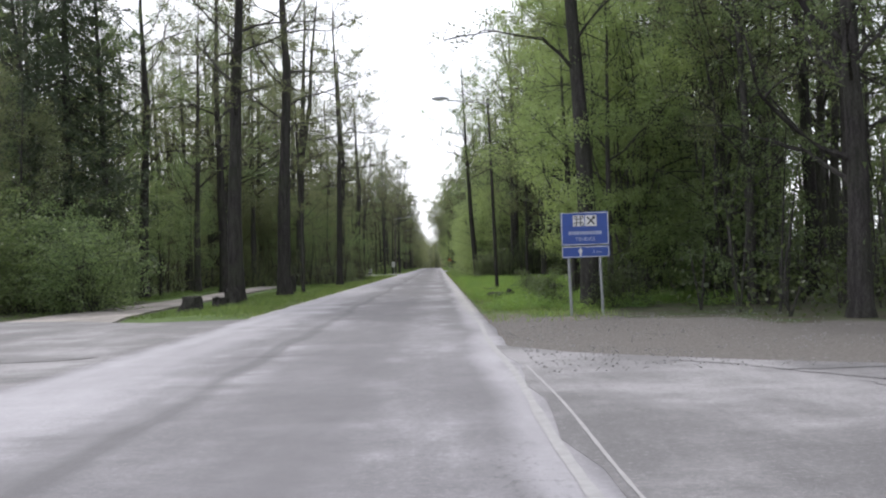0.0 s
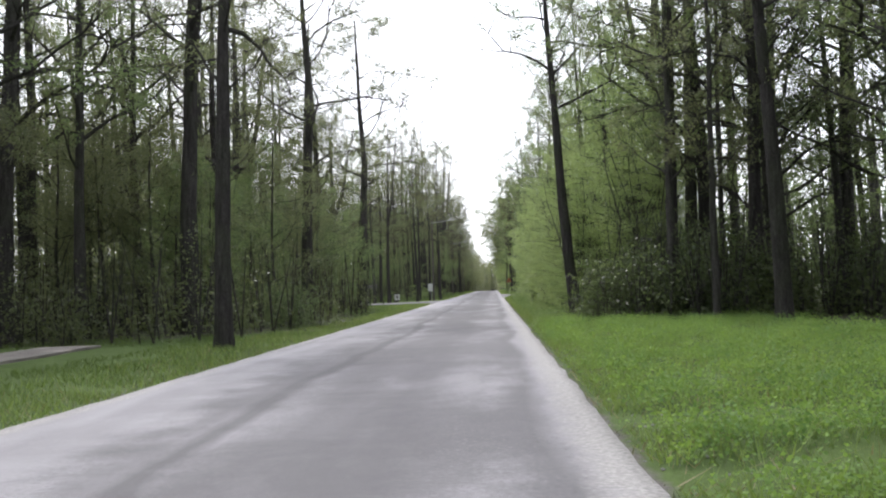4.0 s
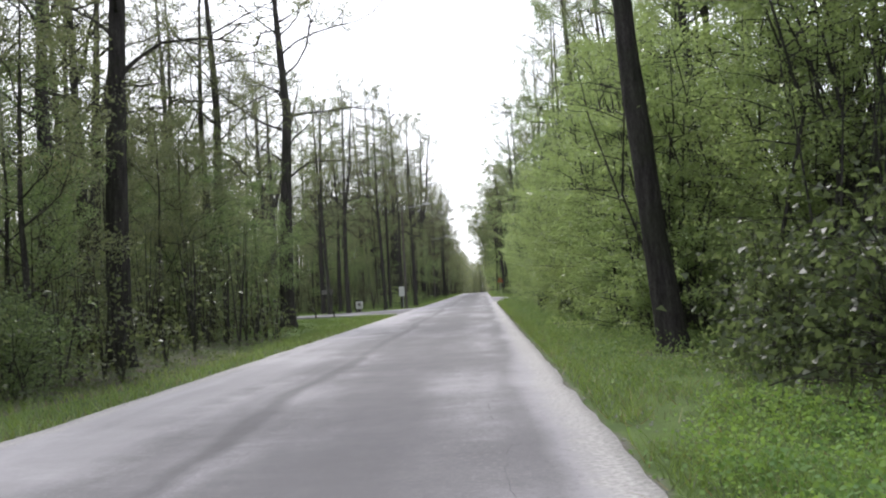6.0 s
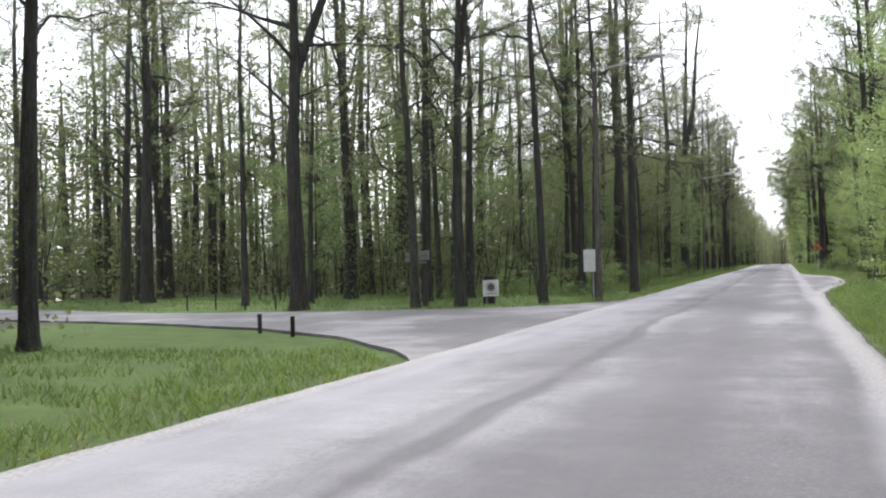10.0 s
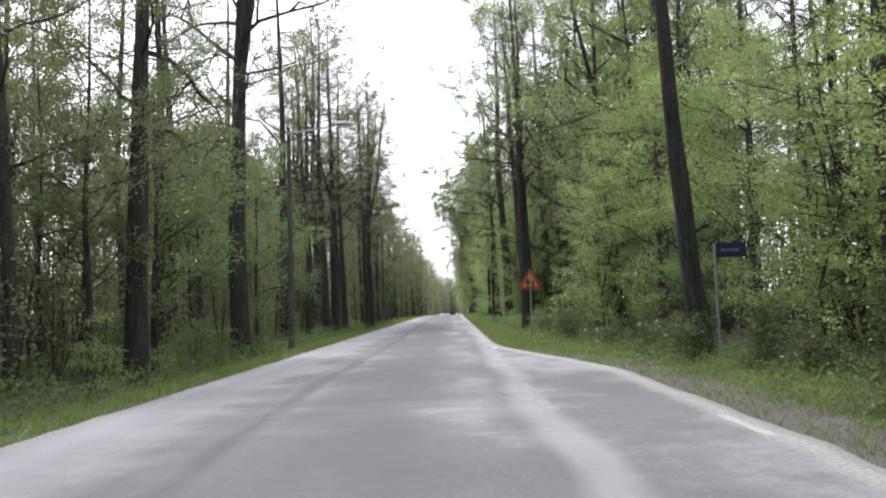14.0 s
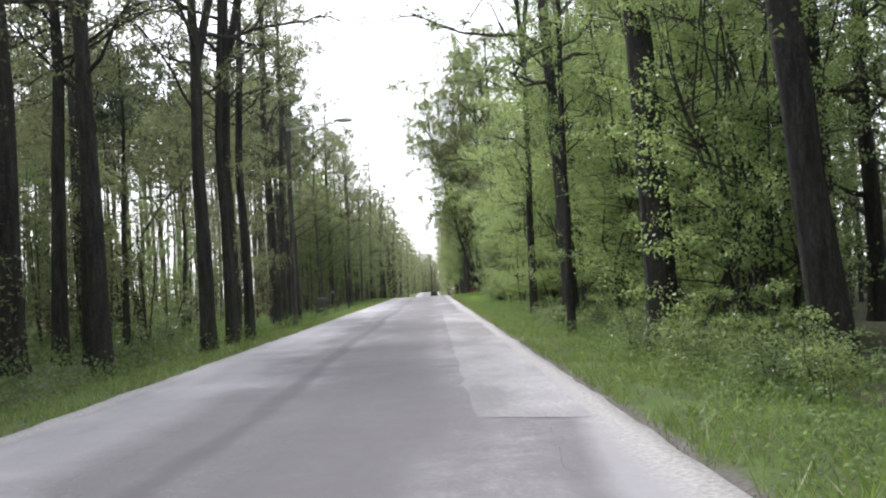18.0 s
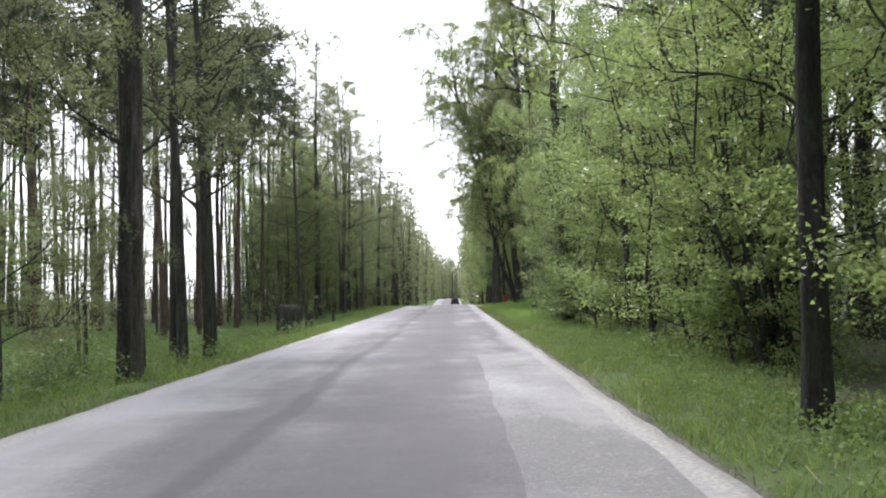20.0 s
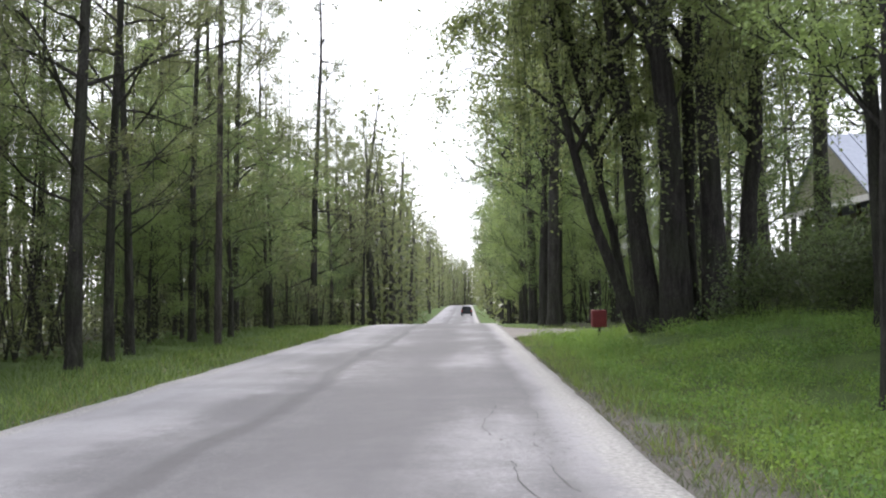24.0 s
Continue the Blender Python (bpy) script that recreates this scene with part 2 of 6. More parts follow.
SIGN_BLUE = painted("sign_blue", (0.017, 0.058, 0.26), 0.4, wear=0.15)
SIGN_WHITE = painted("sign_white", (0.6, 0.6, 0.59), 0.45, wear=0.12)
SIGN_BLACK = painted("sign_black", (0.02, 0.02, 0.022), 0.5)
SIGN_YELLOW = painted("sign_yellow", (0.42, 0.24, 0.045), 0.45, wear=0.2)
SIGN_RED = painted("sign_red", (0.3, 0.028, 0.03), 0.45, wear=0.2)
LAMP_GREY = painted("lamp_grey", (0.3, 0.31, 0.32), 0.5)
LAMP_LENS = painted("lamp_lens", (0.6, 0.6, 0.58), 0.2, wear=0.1)
OLD_WOOD = bark("weathered_board", (0.3, 0.29, 0.28), (0.16, 0.15, 0.145))
BROWN_BOARD = bark("dark_brown_boards", (0.06, 0.04, 0.032), (0.028, 0.02, 0.017))
ROTTEN = bark("rotten_wood", (0.03, 0.026, 0.022), (0.012, 0.01, 0.009), 0.5)
ROOF_DARK = bark("mossy_dark_roof", (0.04, 0.04, 0.036), (0.018, 0.018, 0.016), 0.5)
ROOF_PALE = painted("pale_metal_roof", (0.27, 0.295, 0.36), 0.4, 0.3, 0.12)
WALL_PALE = painted("pale_yellow_boards", (0.33, 0.32, 0.24), 0.7)
TRIM_WHITE = painted("white_trim", (0.74, 0.74, 0.72), 0.5, wear=0.12)
GLASS_DARK = painted("window_glass", (0.03, 0.035, 0.04), 0.08)
CAR_PAINT = painted("dark_car_paint", (0.03, 0.032, 0.036), 0.25, 0.3, 0.1)
CAR_RED = painted("tail_lamp_red", (0.4, 0.02, 0.02), 0.3)
RUBBER = painted("rubber", (0.02, 0.02, 0.02), 0.85)


from mathutils import geometry


# ---- building helpers ----
def link_mesh(name, verts, faces, material, parent=None, smooth=False):
    me = bpy.data.meshes.new(name)
    me.from_pydata(verts if isinstance(verts, list) else verts.tolist(), [], faces if isinstance(faces, list) else faces.tolist())
    if smooth:
        me.polygons.foreach_set("use_smooth", [True] * len(me.polygons))
    for m in material if isinstance(material, (list, tuple)) else (material,):
        me.materials.append(m)
    me.update()
    ob = new(name, me)
    ob.parent = parent
    return ob


def part(name, bm, material, parent=None, label=""):
    """Links a bmesh as one mesh object under a thing or under a part."""
    me = bpy.data.meshes.new(name)
    bm.to_mesh(me)
    bm.free()
    me.materials.append(material)
    ob = new(name, me)
    ob.parent = parent
    return tagged(ob, label)


def thing(name, label, category, group="", at=(0, 0, 0), turn=0.0, kind=""):
    ob = new(name)
    ob.matrix_basis = pose(*at, 0, 0, turn)
    return tagged(ob, label, category, group, kind)


def box(size, at=(0, 0, 0), bevel=0.0, turn=(0, 0, 0)):
    bm = bmesh.new()
    bmesh.ops.create_cube(bm, size=1.0)
    bmesh.ops.scale(bm, vec=size, verts=bm.verts)
    if bevel:
        bmesh.ops.bevel(bm, geom=bm.edges[:], offset=bevel, segments=2, affect="EDGES", profile=0.5)
    bmesh.ops.transform(bm, matrix=pose(*at, *turn), verts=bm.verts)
    return bm


def rod(radius, length, at=(0, 0, 0), turn=(0, 0, 0), top=None, sides=12):
    """A round bar that stands on the point at."""
    bm = bmesh.new()
    bmesh.ops.create_cone(bm, cap_ends=True, segments=sides, radius1=radius, radius2=radius if top is None else top, depth=length)
    bmesh.ops.translate(bm, vec=(0, 0, length / 2), verts=bm.verts)
    bmesh.ops.transform(bm, matrix=pose(*at, *turn), verts=bm.verts)
    return bm


def plate(outline, depth, at=(0, 0, 0), turn=(0, 0, 0), bevel=0.0):
    """A flat plate with the given outline in x and z, of some depth in y."""
    bm = bmesh.new()
    face = bm.faces.new([bm.verts.new((x, -depth / 2, z)) for x, z in outline])
    out = bmesh.ops.extrude_face_region(bm, geom=[face])
    bmesh.ops.translate(bm, vec=(0, depth, 0), verts=[v for v in out["geom"] if isinstance(v, bmesh.types.BMVert)])
    bmesh.ops.recalc_face_normals(bm, faces=bm.faces)
    if bevel:
        bmesh.ops.bevel(bm, geom=bm.edges[:], offset=bevel, segments=1, affect="EDGES")
    bmesh.ops.transform(bm, matrix=pose(*at, *turn), verts=bm.verts)
    return bm


def smooth_step(a, b, v):
    v = min(max((v - a) / (b - a), 0.0), 1.0)
    return v * v * (3 - 2 * v)


# ---- plan ----
RIGHT_EDGE = [(-60, 1.36), (138, 1.36), (146, 1.5), (150, 1.9), (154.5, 2.5), (159, 3.0), (165, 3.3), (175, 3.3), (179, 2.75), (183, 2.05), (187, 1.5), (191, 1.4), (2000, 1.4)]
LEFT_EDGE = -5.0


PAVED = {
    "side_road_east": ([(1.22, -50), (70, -50), (70, 6), (20, 7.6), (8.5, 9.6), (5.2, 11.2), (3.4, 12.4), (2.2, 13.4), (1.22, 15.0)], 0.003, SIDE_GREY, "cracked pale asphalt mouth of a side road", "road", 0.25),
    "side_road_west": ([(-4.8, -50), (-4.8, 25.0), (-7.6, 24.6), (-10, 26.2), (-13, 27.5), (-18, 26), (-40, 25), (-70, 25), (-70, -50)], -0.004, SIDE_GREY, "pale asphalt mouth of a side road", "road", 0.2),
    "footpath": ([(-8.6, 24.0), (-9.6, 29.5), (-10.3, 40), (-10.6, 50), (-11.2, 60), (-11.7, 70), (-13.6, 70), (-13.1, 60), (-12.6, 50), (-12.3, 40), (-12.6, 32.5), (-12.8, 24.0)], -0.006, GRAVEL, "pale gravel footpath through the park", "path", 0.15),
    "driveway": ([(1.2, 298.8), (2.8, 301.6), (5.5, 303.6), (9.5, 304.6), (9.5, 307), (5, 306.4), (2.6, 307.4), (1.2, 310.5)], -0.008, GRAVEL, "pale gravel driveway to the house", "path", 0.15),
    "side_road_forest": ([(-4.8, 121.5), (-6.0, 123.6), (-8.5, 126.4), (-12, 129.0), (-17.6, 131.4), (-30, 135), (-60, 143), (-60, 148), (-30, 140.5), (-20.6, 136.4), (-14, 136.6), (-9.5, 137.4), (-7.2, 138.9), (-5.6, 141.2), (-4.8, 145)], -0.010, SIDE_GREY, "narrow pale side road into the forest", "road", 0.15),
}


def in_outline(x, y, outline):
    inside = False
    for (x0, y0), (x1, y1) in zip(outline, outline[1:] + outline[:1]):
        if (y0 > y) != (y1 > y) and x < (x1 - x0) * (y - y0) / (y1 - y0) + x0:
            inside = not inside
    return inside


def paved(x, y):
    """Whether a side road or path covers this spot, or one close to it."""
    spots = ((x, y), (x + 1.3, y), (x - 1.3, y), (x, y + 2.2), (x, y - 2.2))
    return any(in_outline(a, b, row[0]) for row in PAVED.values() for a, b in spots)


def right_edge(y):
    for (y0, x0), (y1, x1) in zip(RIGHT_EDGE, RIGHT_EDGE[1:]):
        if y <= y1:
            return x0 + (x1 - x0) * (y - y0) / (y1 - y0)
    return 1.4


def road_z(y):
    """Level as far as a low crest, then down into a shallow hollow."""
    return -1.75 * smooth_step(308, 374, y) + 0.55 * smooth_step(390, 500, y) - 1.2 * smooth_step(500, 700, y)


def road_shift(y):
    """How far the road has swung to the side where it bends out of sight."""
    return 0.0013 * max(0.0, y - 560) ** 2


def ground_z(x, y):
    """Height of the ground beside the road."""
    out = max(x - right_edge(y), LEFT_EDGE - x, 0.0)
    z = road_z(y) - 0.06
    z += 0.10 * (noise.noise((x * 0.22, y * 0.22, 3.0)) + 0.5 * noise.noise((x * 0.7, y * 0.7, 9.0))) * smooth_step(0.2, 2.5, out)
    if (y < 150 or 296 < y < 314 and 0 < x < 12) and paved(x, y):
        return road_z(y) - 0.08
    if x > 0:
        z += 0.75 * smooth_step(1.2, 5.0, out) * smooth_step(279, 288, y) * (1 - smooth_step(294.5, 299, y))
        z += 0.9 * smooth_step(4.0, 14.0, out) * smooth_step(262, 284, y) * (1 - smooth_step(330, 350, y))
        z -= 0.12 * smooth_step(0.4, 1.6, out) * (1 - smooth_step(2.5, 4.5, out)) * smooth_step(80, 86, y) * (1 - smooth_step(130, 136, y))
    else:
        z -= 0.22 * smooth_step(0.8, 2.2, out) * (1 - smooth_step(2.6, 4.4, out)) * smooth_step(146, 152, y) * (1 - smooth_step(256, 262, y))
        z -= 0.5 * smooth_step(0.9, 3.2, out) * (1 - smooth_step(9, 18, out)) * smooth_step(234, 243, y) * (1 - smooth_step(272, 288, y))
        z -= 0.15 * smooth_step(0.8, 2.0, out) * (1 - smooth_step(2.6, 4.0, out)) * smooth_step(78, 84, y) * (1 - smooth_step(104, 110, y))
    return z


def grassiness(x, y):
    """How far grass, and not leaf litter, covers the ground: 0 to 1."""
    if x > -1.8:
        out = x - right_edge(y)
        reach = 2.4 + 6.0 * smooth_step(24, 30, y) * (1 - smooth_step(62, 74, y)) - 1.0 * smooth_step(76, 84, y) * (1 - smooth_step(126, 136, y))
        reach += 6.5 * smooth_step(255, 266, y) * (1 - smooth_step(300, 306, y)) - 1.0 * smooth_step(140, 150, y) * (1 - smooth_step(190, 195, y))
    else:
        out = LEFT_EDGE - x
        reach = 1.7 + (5.0 + 7.0 * smooth_step(40, 50, y)) * (1 - smooth_step(66, 78, y)) + 14.0 * smooth_step(100, 106, y) * (1 - smooth_step(146, 157, y)) + 7.0 * smooth_step(230, 242, y) + 10.0 * smooth_step(236, 243, y) * (1 - smooth_step(276, 284, y)) + 30.0 * smooth_step(137, 141, y) * (1 - smooth_step(155, 161, y)) * smooth_step(9, 13, out)
    return 1 - smooth_step(reach * 0.7, reach * 1.3, out)


def bareness(x, y):
    out = x - right_edge(y) if x > -1.8 else LEFT_EDGE - x
    wide = 0.2
    if x > 0:
        wide += 8.5 * (1 - smooth_step(22, 25.5, y + 0.6 * out)) + 0.9 * smooth_step(150, 158, y) * (1 - smooth_step(180, 188, y)) + 0.7 * smooth_step(258, 266, y) * (1 - smooth_step(276, 284, y))
    return 1 - smooth_step(wide * 0.6, wide * 1.4, out)


def stations(stops):
    """Steps of growing width along an axis."""
    values = []
    for a, b, step in stops:
        values += np.arange(a, b, step).tolist()
    return values + [stops[-1][1]]


def build_ground():
    xs = stations([(-900, -100, 100), (-100, -30, 10), (-30, -10, 1.25), (-10, 12, 0.4), (12, 30, 1.5), (30, 100, 10), (100, 900, 100)])
    ys = stations([(-300, -40, 40), (-40, 340, 2.0), (340, 780, 10), (780, 2400, 100)])
    verts, grassy, bare = [], [], []
    for y in ys:
        for x in xs:
            verts.append((x, y, ground_z(x, y)))
            grassy.append(grassiness(x, y))
            bare.append(bareness(x, y))
    w = len(xs)
    faces = [(j * w + i, j * w + i + 1, (j + 1) * w + i + 1, (j + 1) * w + i) for j in range(len(ys) - 1) for i in range(w - 1)]
    ob = link_mesh("ground", verts, faces, GROUND, smooth=True)
    for name, values in (("grassy", grassy), ("bare", bare)):
        ob.data.attributes.new(name, "FLOAT", "POINT").data.foreach_set("value", values)
    return tagged(ob, "forest floor with grassy road verges and bare soil", "ground", kind="structure")


def build_road():
    """The carriageway: a thin slab with crumbled edges."""
    ys = stations([(-60, 330, 0.5), (330, 760, 8)])
    verts, faces, sandy = [], [], []
    steps = (0.0, 0.03, 0.07, 0.12, 0.25, 0.4, 0.55, 0.7, 0.82, 0.9, 0.945, 0.975, 1.0)
    cols = len(steps)
    for y in ys:
        el = LEFT_EDGE + 0.08 * noise.noise((y * 0.6, 1.0, 0.0)) + 0.07 * noise.noise((y * 3.1, 2.0, 0.0))
        er = right_edge(y) + 0.06 * noise.noise((y * 0.5, 5.0, 0.0)) + 0.06 * noise.noise((y * 2.9, 6.0, 0.0))
        for f in steps:
            x = el + (er - el) * f
            verts.append((x + road_shift(y), y, road_z(y)))
            sandy.append(max(1 - smooth_step(0.05, 0.55, x - el), 1 - smooth_step(0.1, 0.75, er - x)) * smooth_step(22, 27, y))
        sandy += [1.0, 1.0]
        verts += [(el - 0.05 + road_shift(y), y, road_z(y) - 0.12), (er + 0.05 + road_shift(y), y, road_z(y) - 0.12)]
    w = cols + 2
    for j in range(len(ys) - 1):
        a, b = j * w, (j + 1) * w
        faces += [(a + i, a + i + 1, b + i + 1, b + i) for i in range(cols - 1)]
        faces += [(a + cols, a, b, b + cols), (a + cols - 1, a + cols + 1, b + cols + 1, b + cols - 1)]
    ob = link_mesh("road", verts, faces, ROAD_GREY, smooth=True)
    ob.data.attributes.new("sandy", "FLOAT", "POINT").data.foreach_set("value", sandy)
    return tagged(ob, "worn grey asphalt forest road with crumbled edges", "road", kind="structure")


def sheet(name, outline, z, material, label, category, step=1.0, ragged=0.12):
    """A thin flat slab over the ground with a ragged outline."""
    ring = []
    for (x0, y0), (x1, y1) in zip(outline, outline[1:] + outline[:1]):
        count = max(1, int(math.hypot(x1 - x0, y1 - y0) / step))
        for k in range(count):
            x, y = x0 + (x1 - x0) * k / count, y0 + (y1 - y0) * k / count
            ring.append((x + ragged * noise.noise((x, y, 1.0)), y + ragged * noise.noise((x, y, 2.0))))
    bm = bmesh.new()
    rim = [bm.verts.new((x, y, z + road_z(y))) for x, y in ring]
    for a, b, c in geometry.tessellate_polygon([[Vector((x, y, 0)) for x, y in ring]]):
        bm.faces.new((rim[a], rim[b], rim[c]))
    skirt = bmesh.ops.extrude_edge_only(bm, edges=[e for e in bm.edges if e.is_boundary])
    bmesh.ops.translate(bm, vec=(0, 0, -0.1), verts=[v for v in skirt["geom"] if isinstance(v, bmesh.types.BMVert)])
    bmesh.ops.recalc_face_normals(bm, faces=bm.faces)
    return tagged(part(name, bm, material), label, category, kind="structure")


build_ground()
build_road()
for name, (outline, z, material, label, category, ragged) in PAVED.items():
    sheet(name, outline, z, material, label, category, ragged=ragged)


# ---- vegetation ----
def tube(verts, faces, path, radii, sides):
    """Adds a round tapering branch along a path."""
    start = len(verts)
    for k, (p, r) in enumerate(zip(path, radii)):
        ahead = (path[min(k + 1, len(path) - 1)] - path[max(k - 1, 0)]).normalized()
        u = ahead.orthogonal().normalized() if abs(ahead.z) < 0.9 else Vector((1, 0, 0))
        u = (u - ahead * u.dot(ahead)).normalized()
        v = ahead.cross(u)
        for s in range(sides):
            a = 2 * math.pi * s / sides
            verts.append(tuple(p + (u * math.cos(a) + v * math.sin(a)) * r))
    for k in range(len(path) - 1):
        for s in range(sides):
            a, b = start + k * sides + s, start + k * sides + (s + 1) % sides
            faces.append((a, b, b + sides, a + sides))


def leaves(points, rng, length, width, hang=0.3, simple=False, flat=0.45):
    """Small leaves at the given points, as arrays of corners and faces; simple: three-cornered, for trees that stay far off."""
    n = len(points)
    p = np.asarray(points)
    d = rng.normal(size=(n, 3))
    d[:, 2] = d[:, 2] * 0.7 - hang
    d /= np.linalg.norm(d, axis=1)[:, None]
    s = np.cross(d, rng.normal(size=(n, 3)) * 0.75 + np.array([0, 0, flat]))
    s /= np.linalg.norm(s, axis=1)[:, None] + 1e-9
    size = rng.uniform(0.65, 1.3, (n, 1))
    d, s = d * size * length, s * size * width / 2
    mid = p + d * 0.45
    if simple:
        return np.stack([p - s * 0.6, p + s * 1.3 + d * 0.3, p + d], 1).reshape(-1, 3), np.arange(3 * n).reshape(n, 3)
    verts = np.stack([p, mid + s, p + d, mid - s], 1).reshape(-1, 3)
    return verts, np.arange(4 * n).reshape(n, 4)


def grow(seed, height, girth, clear, limbs, reach, rise, twigs, count, leaf, spread, droop=0.0, fork=0.0, lean=0.0, bare=0.0, hang=0.3, leaf_low=0.0):
    """Meshes of one tree: trunk, limbs with twigs, and leaves. clear: the bare share of the trunk; rise: how steeply limbs climb;
    bare: the share of twig ends that carry no leaves."""
    rnd, rng = random.Random(seed), np.random.default_rng(seed)
    tv, tf, lv, lf, anchors = [], [], [], [], []
    steps = 16
    spine, radii = [], []
    drift, way = Vector((0, 0, 0)), rnd.uniform(0, 6.28)
    for k in range(steps + 1):
        f = k / steps
        way += rnd.gauss(0, 0.9)
        drift += Vector((math.cos(way), math.sin(way), 0)) * height * 0.0032 * min(1, 3 * f)
        spine.append(Vector((lean * f * height * (1.1 - 0.1 * f), 0, f * height)) + drift)
        radii.append(girth * (1.0 - 0.86 * f ** 0.9) * (1.35 if k == 0 else rnd.uniform(0.95, 1.06)))
    full = list(spine)
    spine.insert(1, spine[0].lerp(spine[1], 0.3))
    radii.insert(1, girth * 1.06)
    tube(tv, tf, spine, radii, 11)

    def on_trunk(f):
        f = min(max(f, 0), 0.999) * steps
        k = int(f)
        return full[k].lerp(full[k + 1], f - k)

    def crooked(base, way, size, bends, wild, arch=0.0):
        """A branch that bends this way and that."""
        path, d = [base], way.copy()
        for j in range(bends):
            d = (d + Vector((rnd.gauss(0, wild), rnd.gauss(0, wild), rnd.gauss(0, wild) - arch))).normalized()
            path.append(path[-1] + d * size / bends)
        return path

    def along(path, g):
        g = min(max(g, 0), 0.999) * (len(path) - 1)
        k = int(g)
        return path[k].lerp(path[k + 1], g - k), (path[k + 1] - path[k]).normalized()

    def twig(at, way, size):
        mid = at + way * size * 0.5
        tip = mid + (way + Vector((rnd.gauss(0, 0.45), rnd.gauss(0, 0.45), rnd.gauss(0.1, 0.4) - droop))).normalized() * size * 0.5
        tube(lv, lf, [at, mid, tip], [0.013, 0.009, 0.005], 3)
        if rnd.random() >= bare:
            anchors.append((at, tip))

    if fork:
        base = on_trunk(fork)
        end = on_trunk(0.97) + Vector((rnd.choice((-1, 1)) * 0.13 * height, rnd.uniform(-0.04, 0.04) * height, 0))
        path = [base, base.lerp(end, 0.33) + Vector((end.x - base.x, 0, 0)) * 0.12, base.lerp(end, 0.66), end]
        tube(tv, tf, path, [girth * 0.6, girth * 0.45, girth * 0.3, girth * 0.08], 7)
    for k in range(limbs):
        f = clear + (0.97 - clear) * ((k + rnd.random()) / limbs)
        a = k * 2.4 + rnd.uniform(-0.5, 0.5)
        u = (f - clear) / (1 - clear)
        size = reach * (0.35 + 0.75 * math.sin(math.pi * min(1, 0.25 + 0.75 * u)) ** 0.8) * rnd.uniform(0.55, 1.2)
        climb = rise * rnd.uniform(0.5, 1.35)
        out = Vector((math.cos(a), math.sin(a), climb)).normalized()
        path = crooked(on_trunk(f), out, size * math.hypot(1, climb), 6, 0.2, 0.16 * droop)
        r = max(0.014, girth * 0.34 * (1 - 0.7 * f) * size / reach)
        tube(lv, lf, path, [r * q for q in (1, 0.82, 0.66, 0.5, 0.36, 0.22, 0.1)], 5)
        for j in range(3):
            at, d = along(path, 0.22 + 0.24 * j + rnd.uniform(0, 0.22))
            turn = rnd.choice((-1, 1)) * rnd.uniform(0.5, 1.1)
            side = (Matrix.Rotation(turn, 3, "Z") @ d + Vector((0, 0, rnd.uniform(-0.1, 0.5)))).normalized()
            branch = crooked(at, side, size * rnd.uniform(0.3, 0.6), 4, 0.28, 0.2 * droop)
            tube(lv, lf, branch, [r * 0.5, r * 0.36, r * 0.25, r * 0.15, 0.006], 4)
            for i in range(max(2, twigs // 3)):
                at, d = along(branch, rnd.uniform(0.25, 1.0))
                twig(at, (d + Vector((rnd.gauss(0, 0.8), rnd.gauss(0, 0.8), rnd.gauss(0.1, 0.6)))).normalized(), size * rnd.uniform(0.14, 0.3))
        for j in range(max(3, twigs // 2)):
            at, d = along(path, 0.3 + 0.7 * rnd.random())
            twig(at, (d + Vector((rnd.gauss(0, 0.8), rnd.gauss(0, 0.8), rnd.gauss(0.15, 0.6)))).normalized(), size * rnd.uniform(0.16, 0.34))
    # leaves sit in small bunches along the twigs
    ends = np.array([[*a, *b] for a, b in anchors])
    bunches = max(1, count // 9)
    pick = rng.integers(0, len(ends), bunches)
    g = rng.uniform(0.2, 1.12, (bunches, 1))
    centre = ends[pick, :3] * (1 - g) + ends[pick, 3:] * g + rng.normal(size=(bunches, 3)) * spread * 0.7
    points = centre[rng.integers(0, bunches, count)] + rng.normal(size=(count, 3)) * np.array([1, 1, 0.6]) * max(0.09, spread * 0.62)
    points = points[points[:, 2] > leaf_low]
    return (tv, tf), (lv, lf), leaves(points, rng, leaf, leaf * 0.66, hang, leaf_low >= 0)


def tree_model(name, label, category, seed, wood, leaf_material, **shape):
    """One tree as a thing with its trunk, branches and crown."""
    trunk, limb, crown = grow(seed, **shape)
    ob = thing(name, label, category)
    link_mesh("trunk", *trunk, wood, ob, True)
    tagged(link_mesh("branchwork", *limb, wood, ob), kind="stuff")
    link_mesh("crown", *crown, leaf_material, ob)
    return ob


